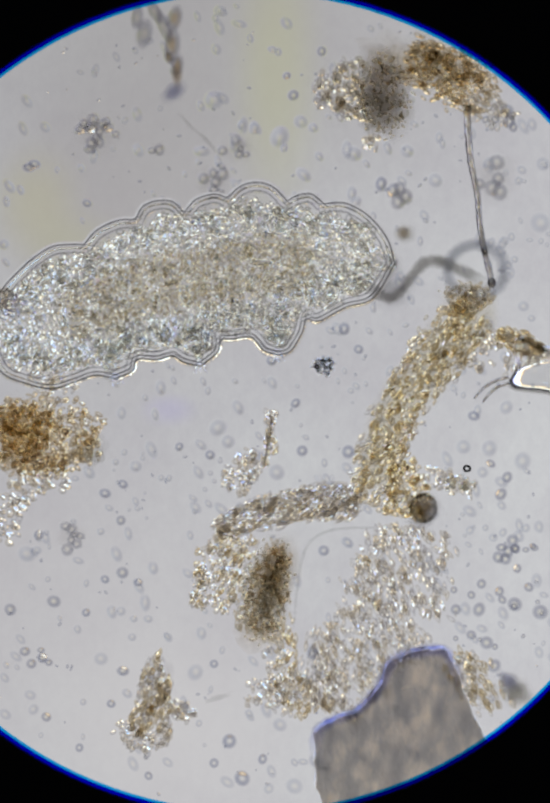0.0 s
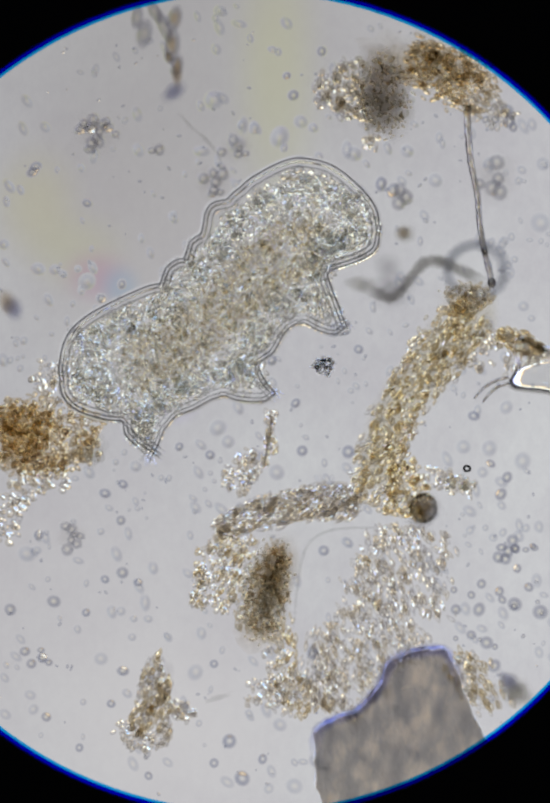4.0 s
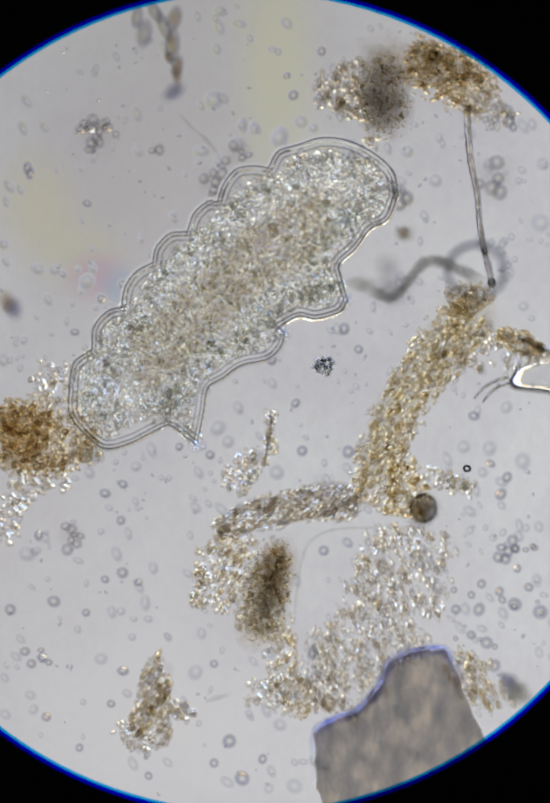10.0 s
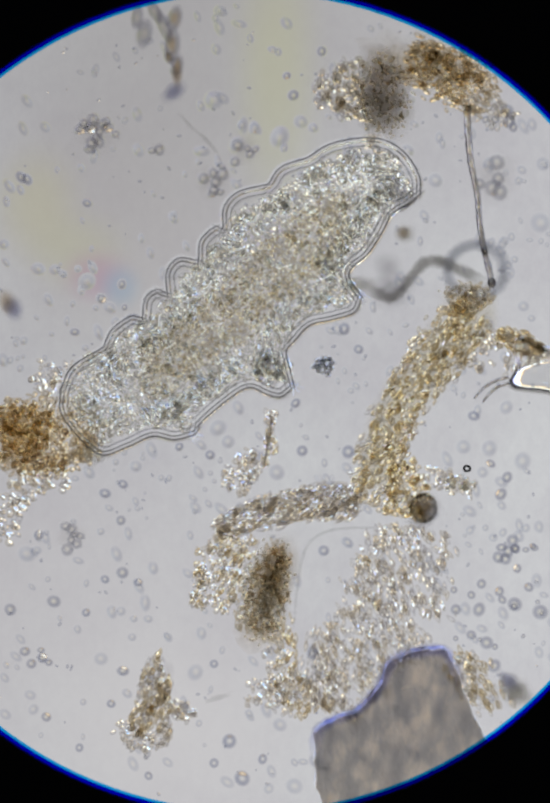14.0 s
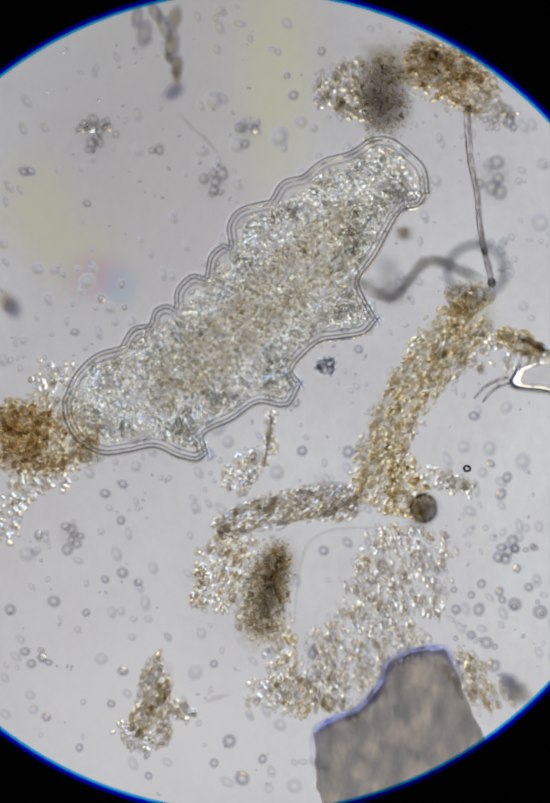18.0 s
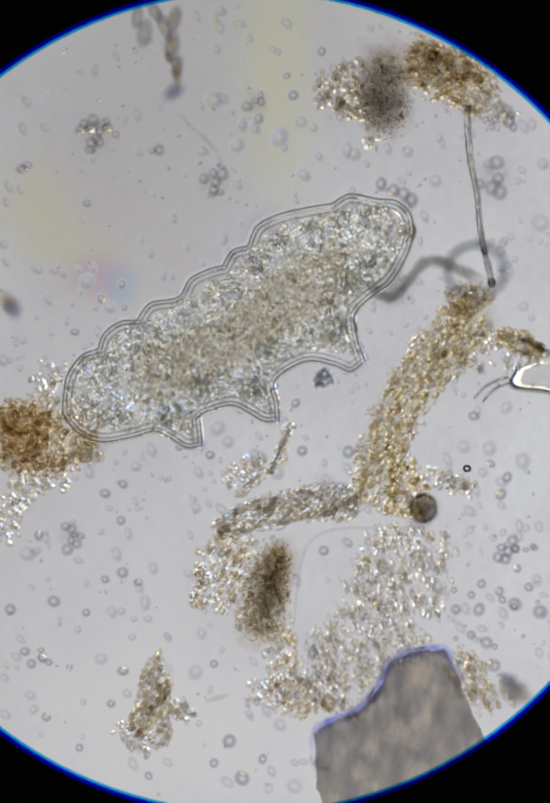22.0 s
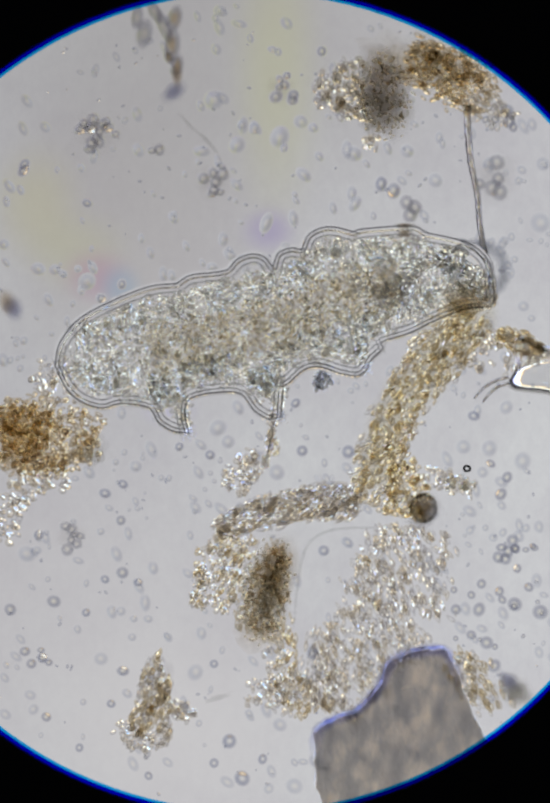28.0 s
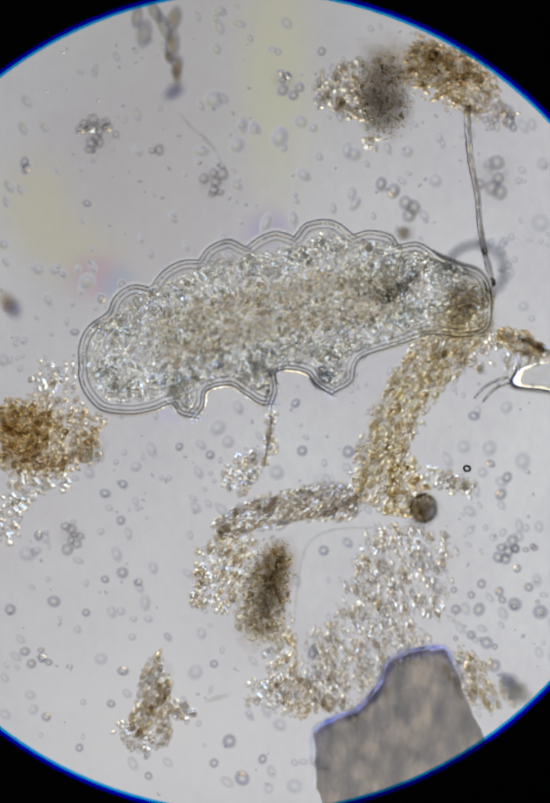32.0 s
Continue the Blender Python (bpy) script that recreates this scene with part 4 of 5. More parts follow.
def skin_piece(reach):
    """A short stiff piece of the skin's edge that thins out towards both ends, where the next ones overlap it; its y axis points out of the body."""
    bm = bmesh.new()
    rim = bm.verts.layers.float.new("rim")
    tops = []
    for f in (-1, -0.83, -0.67, -0.5, -0.33, -0.17, 0, 0.17, 0.33, 0.5, 0.67, 0.83, 1):
        share = (1 + math.cos(math.pi * f)) / 4
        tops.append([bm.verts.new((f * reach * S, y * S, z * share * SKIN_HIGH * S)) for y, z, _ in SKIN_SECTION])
        for v, (_, _, edge_shade) in zip(tops[-1], SKIN_SECTION):
            v[rim] = edge_shade * share * 1.3
    for p, q in zip(tops, tops[1:]):
        for a, b, c, d in zip(p, p[1:], q[1:], q):
            bm.faces.new((a, b, c, d))
    bm.normal_update()
    bm.faces.ensure_lookup_table()
    if sum(f.normal.z for f in bm.faces) < 0:
        bmesh.ops.reverse_faces(bm, faces=bm.faces)
    return bm


grow = np.random.default_rng(21)
ROWS, COLUMNS = 4, 14
EDGE_PATCHES = (10, 3, 4, 5, 3)
patches, edge_patches, legs, skin_chain = [], [], [], []
for i in range(COLUMNS):
    rows = min(ROWS, 1 + i, COLUMNS - i)
    for j in range(rows):
        dark = 0 < j < 3 and 3 <= i <= 10
        end = i in (0, COLUMNS - 1)
        name = "head" if i >= COLUMNS - 3 else "body_segment"
        patch = part(name, ball(4, (54 * S, 50 * S, 0.03), 0.1, 1.6, 70 + i * 5 + j, dome=True), GUT_VEIL if dark else FLESH_VEIL, bear, "brownish gut in grey flesh" if dark else "grey granular flesh")
        granules("granules", patch, FLESH, (38 * S, 34 * S, 0.02), 72 if dark else 66 if end else 100, (2.5, 4.4), grow, "", boxy=2.6, large=0.05 if dark else 0.12, apart=4.0, low=0.6)
        if dark:
            granules("gut", patch, GUT, (38 * S, 34 * S, 0.012), 110, (1.8, 3.0), grow, "brownish granular gut", low=0.6)
        patches.append((0.03 + 0.94 * (i + 0.5) / COLUMNS, 0.1 + 0.8 * (j + 0.5) / rows, patch))
for k, count in enumerate(EDGE_PATCHES):
    for i in range(count):
        patch = part("back_fold" if k == 0 else "belly_fold", ball(4, (44 * S, 36 * S, 0.024), 0.1, 1.6, 200 + k * 20 + i, dome=True), FLESH_VEIL, bear, "soft clear fold with pale granules")
        granules("granules", patch, FLESH, (34 * S, 23 * S, 0.016), 34, (3.0, 5.4), grow, "", boxy=2.6, large=0.15, apart=5.0, low=0.6)
        edge_patches.append((k, 0.06 + 0.88 * (i + 0.5) / count, patch))
for i in range(3):
    leg = part("leg", tube([(-110 * S, 0, 0), (-70 * S, 0, 0), (-35 * S, 0, 0), (-8 * S, 0, 0)], [40 * S, 36 * S, 22 * S, 10 * S], 24, 0.05, 8, True), LEG_VEIL, bear, "stubby clear leg")
    for x, half, count in ((-50, (28, 22), 15), (-24, (16, 13), 9)):
        granules("leg_flesh", leg, FLESH, (half[0] * S, half[1] * S, 0.012), count, (3.2, 5.8), grow, "", (x * S, 0, 0), large=0.12, apart=6, low=0.6)
    for j, (ang, off) in enumerate(((-40, -5), (-5, -1), (30, 4))):
        q = [Vector((-8 * S, off * S, 0)), Vector((5 * S, off * 1.4 * S, -0.001)), Vector(((13 + 2 * j) * S, (off * 1.5 + ang * 0.14) * S, -0.004))]
        part("claw", tube(q, [2.4 * S, 2.0 * S, 0.8 * S], 7, 0, 4), SPLINTER, leg, "tiny hooked claw")
    legs.append(leg)


def motions():
    stance(0, (-30, 650), (((0, 573), (53, 515), (98, 484), (133, 478), (164, 478)), ((191, 449), (231, 431), (264, 429)), ((280, 404), (306, 393), (337, 395), (360, 416)), ((382, 391), (417, 380), (444, 387)), ((471, 364), (502, 357), (533, 366), (561, 393)), ((582, 382), (608, 380), (632, 398)), ((675, 398), (719, 422), (755, 466))), (771, 515), ((0, 722), (44, 746), (98, 758), (142, 747), (185, 733)), (226, 739), ((258, 724), (268, 702), (306, 702), (337, 695), (357, 706)), (391, 715), ((424, 688), (431, 664), (453, 662), (490, 659), (515, 684)), (543, 693), ((568, 684), (590, 648), (598, 622), (622, 627), (675, 600), (728, 582)))
    stance(1, (7, 653), (((13, 613), (40, 573), (75, 551), (107, 540)), ((133, 511), (169, 495), (202, 497)), ((226, 469), (258, 460), (275, 462)), ((293, 437), (320, 429), (355, 446)), ((382, 418), (409, 407), (431, 410)), ((453, 378), (493, 360), (533, 378)), ((564, 364), (595, 364), (613, 373)), ((657, 380), (702, 404), (742, 453))), (760, 506), ((22, 702), (53, 742), (98, 764), (142, 764), (191, 755), (240, 771)), (284, 773), ((306, 745), (308, 733), (337, 724), (360, 727), (391, 746)), (413, 746), ((440, 720), (442, 688), (471, 677), (511, 666), (533, 684), (564, 697)), (597, 684), ((605, 650), (608, 635), (613, 609), (639, 606), (702, 582), (742, 555)))
    stance(2, (53, 693), (((62, 657), (80, 622), (107, 591), (160, 569), (204, 546), (244, 542)), ((262, 529), (297, 524)), ((306, 497), (329, 482), (355, 487)), ((360, 458), (382, 442), (397, 442)), ((409, 400), (435, 378), (484, 375)), ((515, 348), (568, 333), (604, 326), (657, 342), (702, 373), (733, 422))), (742, 475), ((55, 728), (75, 764), (115, 791), (178, 801), (226, 804), (249, 813), (275, 826)), (306, 828), ((315, 808), (308, 787), (355, 773), (400, 760), (449, 777), (480, 773)), (497, 757), ((488, 737), (480, 704), (497, 697), (520, 666), (560, 647), (586, 657), (617, 668)), (647, 652), ((638, 622), (631, 577), (639, 551), (675, 546), (719, 520)))
    stance(3, (118, 720), (((124, 675), (142, 640), (178, 609), (231, 582), (284, 560), (315, 553)), ((320, 524), (346, 506), (362, 506)), ((366, 475), (386, 459), (393, 455)), ((395, 422), (413, 395), (444, 387)), ((462, 364), (515, 329), (560, 309), (595, 307), (648, 322), (697, 360), (730, 404))), (742, 453), ((124, 764), (151, 795), (204, 817), (238, 822), (242, 844), (262, 868)), (282, 895), ((306, 862), (330, 826), (346, 808), (391, 791), (431, 770), (462, 777), (511, 780)), (536, 765), ((515, 737), (506, 706), (533, 684), (555, 648), (586, 626), (622, 641), (653, 648)), (673, 632), ((659, 595), (641, 551), (639, 529), (666, 522), (702, 511), (733, 489)))
    stance(6, (99, 720), (((111, 675), (133, 644), (186, 613), (231, 586), (284, 560), (327, 546)), ((330, 520), (355, 504), (373, 499)), ((377, 475), (400, 460), (409, 455)), ((413, 422), (435, 398), (471, 387)), ((506, 355), (551, 333), (604, 320), (657, 333), (710, 373), (742, 413))), (749, 453), ((108, 768), (133, 804), (195, 826), (253, 826), (275, 848), (311, 875)), (361, 873), ((351, 844), (346, 813), (391, 792), (435, 773), (493, 792), (524, 786)), (543, 761), ((520, 742), (508, 715), (528, 702), (551, 671), (582, 644), (626, 662), (657, 662)), (683, 651), ((668, 622), (657, 577), (653, 540), (693, 520), (733, 493)))
    stance(7, (84, 742), (((93, 693), (115, 657), (169, 631)), ((182, 600), (222, 576), (247, 567)), ((271, 537), (311, 526)), ((318, 497), (342, 478), (371, 475)), ((377, 449), (404, 434), (414, 431)), ((426, 400), (453, 373), (493, 369)), ((524, 339), (568, 329)), ((608, 318), (657, 329), (710, 364), (746, 418))), (753, 458), ((93, 786), (133, 808), (195, 839), (240, 831), (275, 813), (311, 826), (346, 842), (369, 835)), (391, 822), ((373, 800), (382, 777), (435, 751), (480, 764), (511, 766), (522, 746)), (545, 731), ((524, 706), (520, 684), (533, 662), (568, 648), (604, 662), (631, 675)), (663, 657), ((650, 622), (644, 582), (653, 542), (702, 520), (737, 493)))
    stance(8, (115, 746), (((117, 711), (138, 684), (160, 657)), ((169, 622), (191, 591), (213, 577)), ((231, 542), (266, 511), (291, 502)), ((302, 471), (333, 450), (369, 453)), ((382, 422), (409, 404), (428, 407)), ((444, 369), (480, 345), (517, 354)), ((542, 331), (586, 324)), ((631, 318), (684, 338), (733, 373), (759, 422))), (764, 462), ((133, 800), (169, 844), (213, 864), (258, 855), (298, 826), (315, 798), (351, 801), (386, 791)), (413, 768), ((395, 751), (395, 737), (422, 720), (475, 731), (504, 720)), (520, 695), ((506, 675), (506, 657), (546, 648), (577, 664), (604, 675)), (638, 655), ((635, 622), (632, 586), (635, 553), (693, 537), (737, 506)))
    stance(9, (122, 739), (((128, 709), (149, 681)), ((154, 639), (175, 600), (212, 579)), ((228, 535), (262, 500), (290, 490)), ((301, 457), (332, 438), (371, 444)), ((388, 414), (414, 392), (440, 396)), ((453, 362), (488, 331), (523, 331), (549, 346)), ((566, 320), (610, 318)), ((644, 314), (696, 327), (748, 362), (774, 405))), (779, 444), ((132, 796), (158, 839), (210, 863), (245, 856), (288, 830), (327, 796), (366, 789)), (394, 774), ((403, 752), (406, 735), (436, 709), (479, 717), (510, 709), (518, 680)), (531, 666), ((518, 658), (514, 648), (553, 639), (575, 652), (610, 663)), (637, 646), ((641, 630), (636, 587), (649, 559), (679, 544), (722, 522), (766, 492)))
    stance(10, (136, 752), (((145, 709), (180, 683)), ((184, 639), (210, 609), (238, 600)), ((245, 561), (267, 531), (299, 513)), ((306, 483), (332, 457), (366, 453)), ((379, 418), (406, 394), (425, 396)), ((436, 362), (462, 331), (497, 325), (524, 329)), ((544, 296), (583, 283)), ((627, 270), (679, 275), (731, 301), (766, 335))), (777, 379), ((136, 804), (158, 839), (202, 874), (254, 865), (306, 839), (332, 830), (362, 852)), (384, 869), ((397, 804), (406, 757), (436, 737), (471, 713), (523, 700), (549, 674)), (555, 648), ((545, 642), (549, 635), (583, 618), (618, 622), (662, 609)), (678, 586), ((666, 544), (663, 516), (696, 483), (722, 448), (757, 427)))
    stance(11, (123, 748), (((136, 700), (171, 665)), ((180, 622), (206, 596), (235, 592)), ((241, 553), (258, 522), (288, 513)), ((301, 479), (332, 457), (368, 453)), ((379, 418), (406, 394), (429, 398)), ((436, 362), (462, 331), (497, 322), (524, 329)), ((544, 296), (583, 285)), ((627, 266), (688, 262), (735, 275), (770, 309), (792, 362))), (787, 392), ((128, 796), (158, 839), (202, 863), (245, 856), (288, 839), (323, 817), (358, 822), (392, 823)), (409, 801), ((406, 774), (403, 757), (432, 739), (462, 713), (510, 704), (536, 683)), (550, 652), ((545, 642), (549, 635), (588, 613), (636, 618), (666, 605)), (680, 578), ((666, 539), (663, 516), (692, 500), (714, 466), (735, 431), (766, 422)))
    stance(12, (132, 761), (((141, 713), (189, 678)), ((193, 639), (223, 613), (254, 615)), ((258, 574), (280, 551), (307, 542)), ((310, 505), (336, 479), (371, 476)), ((379, 440), (406, 414), (427, 421)), ((432, 383), (458, 349), (497, 340), (524, 342)), ((544, 308), (588, 296)), ((636, 276), (688, 268), (735, 279), (779, 309), (800, 353))), (800, 392), ((136, 804), (167, 848), (210, 869), (271, 856), (305, 848), (310, 874)), (327, 900), ((358, 865), (388, 830), (423, 778), (462, 752), (505, 735), (544, 726), (562, 691)), (557, 665), ((560, 655), (562, 644), (592, 618), (636, 622), (679, 609)), (696, 580), ((675, 544), (670, 522), (696, 505), (722, 466), (748, 431), (774, 418)))
    stance(13, (132, 752), (((149, 713), (210, 678)), ((219, 644), (249, 618), (273, 618)), ((275, 583), (297, 559), (323, 565)), ((323, 522), (349, 498), (386, 496)), ((392, 461), (414, 440), (434, 440)), ((438, 401), (466, 370), (523, 357)), ((549, 322), (601, 305)), ((644, 282), (705, 273), (753, 279), (792, 301), (818, 340))), (822, 383), ((132, 796), (162, 848), (210, 884), (271, 865), (314, 856), (349, 865), (388, 878)), (420, 859), ((408, 839), (406, 813), (453, 778), (484, 752), (531, 739), (553, 713)), (558, 687), ((564, 678), (570, 670), (601, 639), (649, 626), (692, 613)), (710, 584), ((683, 544), (683, 522), (714, 496), (744, 453), (770, 418), (800, 401)))
    stance(14, (119, 761), (((141, 717), (202, 678)), ((219, 644), (254, 619), (278, 622)), ((284, 583), (306, 566), (327, 574)), ((326, 531), (349, 505), (388, 509)), ((392, 470), (419, 444), (436, 448)), ((438, 405), (466, 375), (524, 360)), ((549, 327), (601, 308)), ((644, 282), (705, 270), (753, 275), (792, 301), (818, 344))), (820, 379), ((119, 804), (149, 848), (197, 887), (245, 874), (297, 852), (340, 858)), (379, 849), ((388, 838), (392, 826), (436, 787), (484, 757), (523, 770), (549, 774)), (574, 755), ((566, 722), (559, 687), (575, 665), (605, 635), (649, 624), (692, 609)), (706, 580), ((683, 544), (688, 522), (718, 496), (744, 457), (766, 418), (800, 396)))
    stance(17, (120, 793), (((142, 744), (178, 704), (235, 682)), ((253, 646), (280, 635), (300, 637)), ((306, 606), (329, 593), (346, 597)), ((351, 557), (378, 537), (401, 540)), ((409, 500), (431, 480), (449, 486)), ((449, 442), (475, 407), (524, 393)), ((546, 358), (593, 344)), ((631, 312), (684, 297), (724, 273), (764, 271), (804, 300), (830, 331))), (835, 375), ((129, 828), (155, 864), (195, 889), (240, 886), (289, 873), (315, 891), (333, 917)), (369, 932), ((382, 886), (404, 851), (453, 815), (502, 784), (546, 791), (573, 784)), (589, 757), ((577, 740), (570, 722), (591, 691), (622, 664), (666, 658), (711, 651)), (736, 625), ((706, 571), (702, 542), (733, 495), (759, 442), (786, 407), (817, 398)))
    stance(18, (123, 784), (((147, 731), (187, 693), (235, 677)), ((258, 642), (293, 633)), ((302, 606), (324, 596), (342, 602)), ((345, 566), (373, 538), (401, 542)), ((410, 500), (435, 478), (449, 482)), ((446, 438), (471, 407), (528, 391)), ((551, 356), (591, 343)), ((631, 312), (684, 296), (724, 271), (764, 271), (804, 300), (830, 331))), (837, 375), ((129, 824), (155, 864), (200, 886), (249, 882), (302, 873), (346, 891), (382, 899)), (405, 886), ((400, 868), (400, 846), (453, 820), (502, 788), (546, 793), (568, 786)), (587, 749), ((577, 735), (571, 722), (591, 695), (626, 667), (666, 660), (711, 651)), (736, 625), ((706, 571), (702, 544), (733, 500), (759, 451), (786, 411), (817, 402)))
    stance(19, (120, 784), (((147, 731), (187, 693), (227, 682)), ((249, 646), (280, 631), (291, 629)), ((298, 602), (324, 589), (339, 593)), ((346, 553), (373, 531), (404, 535)), ((416, 495), (440, 473), (453, 478)), ((451, 438), (480, 407), (531, 395)), ((555, 359), (595, 344)), ((631, 313), (688, 297), (733, 273), (773, 271), (813, 300), (839, 335))), (842, 371), ((124, 828), (155, 873), (200, 891), (258, 880), (306, 864), (355, 882), (391, 891)), (414, 872), ((405, 856), (401, 842), (435, 824), (471, 806), (497, 786), (515, 784)), (542, 771), ((564, 740), (586, 700), (600, 682), (613, 673), (657, 660), (711, 655)), (731, 630), ((706, 575), (706, 549), (733, 504), (764, 451), (790, 411), (826, 398)))
    stance(20, (120, 793), (((142, 748), (187, 704), (209, 691)), ((227, 664), (267, 646), (289, 642)), ((302, 611), (333, 600), (348, 597)), ((355, 562), (382, 542), (407, 542)), ((422, 513), (444, 495), (460, 493)), ((462, 451), (493, 423), (537, 418)), ((560, 384), (604, 374)), ((640, 340), (702, 324), (742, 297), (777, 297), (813, 331), (848, 367))), (855, 398), ((124, 828), (155, 873), (204, 895), (249, 882), (293, 868), (338, 889), (378, 892)), (396, 874), ((394, 858), (391, 842), (431, 819), (471, 803), (502, 819), (533, 837)), (556, 822), ((555, 793), (555, 748), (586, 708), (631, 682), (666, 684), (702, 686)), (728, 656), ((711, 633), (697, 602), (711, 566), (746, 504), (782, 451), (813, 418), (844, 420)))
    stance(21, (120, 784), (((129, 740), (151, 708), (182, 697), (200, 700)), ((209, 664), (240, 644), (275, 642)), ((298, 611), (338, 602), (351, 599)), ((364, 566), (386, 546), (422, 549)), ((435, 518), (471, 504)), ((480, 469), (515, 442), (551, 433)), ((577, 411), (622, 398)), ((657, 380), (702, 368), (737, 353), (777, 358), (808, 384))), (815, 420), ((124, 828), (155, 864), (204, 880), (258, 873), (293, 864), (329, 886), (364, 898)), (387, 892), ((392, 850), (395, 828), (422, 824), (466, 811), (493, 824), (524, 842)), (552, 834), ((546, 793), (542, 764), (564, 731), (613, 711), (657, 713), (693, 717)), (722, 696), ((702, 651), (693, 620), (715, 597), (746, 553), (782, 504), (817, 464)))
    stance(22, (124, 775), (((133, 731), (160, 695), (191, 682)), ((204, 651), (235, 629), (267, 626)), ((293, 593), (338, 584), (355, 575)), ((373, 544), (409, 526), (435, 519)), ((453, 491), (484, 480)), ((502, 442), (542, 420), (595, 407), (648, 398)), ((684, 380), (737, 389), (773, 393), (799, 415))), (808, 451), ((126, 811), (155, 846), (200, 862), (258, 853), (302, 842), (333, 855), (364, 873)), (394, 869), ((392, 835), (391, 811), (409, 802), (449, 791), (480, 802), (515, 821)), (545, 821), ((542, 784), (535, 748), (560, 722), (604, 704), (653, 713), (684, 724)), (712, 705), ((697, 660), (693, 615), (719, 584), (764, 549), (795, 495)))
    stance(23, (124, 757), (((142, 708), (182, 673), (200, 651)), ((218, 624), (253, 611), (280, 590)), ((302, 573), (346, 562), (369, 540)), ((404, 518), (440, 507)), ((462, 486), (497, 476)), ((515, 446), (551, 433), (613, 418), (657, 407)), ((702, 398), (755, 413)), ((808, 422), (848, 446))), (870, 482), ((129, 802), (160, 846), (209, 864), (258, 842), (302, 828), (338, 833), (373, 851)), (396, 843), ((394, 815), (393, 797), (404, 793), (449, 782), (480, 793), (515, 818)), (547, 812), ((537, 784), (528, 753), (551, 726), (577, 717), (613, 708), (644, 735), (671, 731)), (698, 714), ((688, 677), (684, 629), (711, 606), (764, 571), (817, 544), (866, 518)))
    stance(24, (139, 768), (((147, 713), (167, 673), (203, 649)), ((223, 626), (235, 624)), ((250, 602), (290, 588), (318, 582)), ((338, 562), (385, 556)), ((405, 531), (441, 511), (468, 515)), ((496, 495), (540, 489)), ((555, 463), (587, 447), (627, 442)), ((690, 432), (769, 430), (809, 447)), ((849, 455), (888, 467), (920, 491), (944, 523))), (952, 550), ((147, 800), (175, 824), (223, 844), (270, 828), (318, 816), (349, 836), (389, 840)), (414, 825), ((406, 806), (405, 788), (429, 776), (480, 776), (508, 800), (532, 814)), (564, 805), ((562, 776), (555, 748), (579, 725), (611, 721), (651, 729), (678, 751), (706, 754)), (732, 746), ((726, 697), (718, 649), (785, 626), (833, 598), (880, 586), (920, 566)))
    stance(25, (108, 741), (((128, 697), (159, 657), (199, 638), (250, 618)), ((266, 596), (298, 588), (341, 590)), ((353, 570), (405, 558)), ((425, 535), (456, 521), (488, 527)), ((512, 503), (559, 497)), ((575, 471), (603, 455), (658, 453)), ((706, 450), (777, 442), (801, 447)), ((849, 463), (896, 479), (932, 503), (956, 535))), (960, 562), ((116, 776), (143, 800), (183, 824), (238, 822), (294, 816), (326, 836), (357, 849)), (394, 837), ((389, 820), (381, 796), (429, 786), (484, 784), (512, 808), (540, 822)), (576, 821), ((565, 784), (563, 756), (591, 737), (627, 741), (654, 733), (682, 756), (714, 770)), (747, 761), ((742, 713), (738, 665), (793, 641), (841, 618), (888, 610), (944, 610)))
    stance(28, (108, 713), (((116, 673), (143, 634), (175, 610), (215, 590), (262, 570), (302, 558), (345, 554)), ((373, 538), (421, 532), (445, 527)), ((464, 507), (492, 497), (516, 503), (533, 523)), ((544, 495), (571, 485), (589, 489)), ((603, 459), (631, 445), (658, 445), (689, 453)), ((714, 447), (801, 442), (833, 455)), ((888, 467), (928, 483), (956, 515))), (963, 554), ((128, 756), (159, 784), (199, 796), (238, 788), (290, 796), (310, 824), (338, 841)), (368, 845), ((361, 808), (369, 780), (413, 767), (468, 768), (496, 800), (524, 817)), (548, 813), ((551, 776), (554, 752), (563, 748), (595, 721), (627, 717), (666, 729), (698, 733)), (715, 722), ((726, 701), (746, 681), (746, 667), (801, 649), (857, 622), (912, 602), (960, 594)))
    stance(29, (147, 776), (((159, 721), (183, 689), (215, 649), (254, 610), (298, 590), (326, 574)), ((349, 554), (401, 538), (429, 527)), ((452, 507), (484, 499), (504, 503)), ((528, 499), (548, 483), (591, 483)), ((607, 455), (635, 442), (666, 442), (694, 451)), ((722, 445), (801, 442), (833, 455)), ((888, 467), (932, 487), (956, 519))), (963, 550), ((155, 816), (183, 847), (223, 871), (262, 859), (302, 836), (341, 820), (369, 840), (397, 844)), (422, 825), ((410, 808), (405, 788), (433, 768), (484, 767), (512, 792), (540, 804)), (572, 797), ((565, 768), (565, 741), (587, 729), (603, 717), (651, 729), (674, 733)), (699, 722), ((714, 705), (744, 669), (793, 653), (857, 626), (912, 606), (960, 598)))
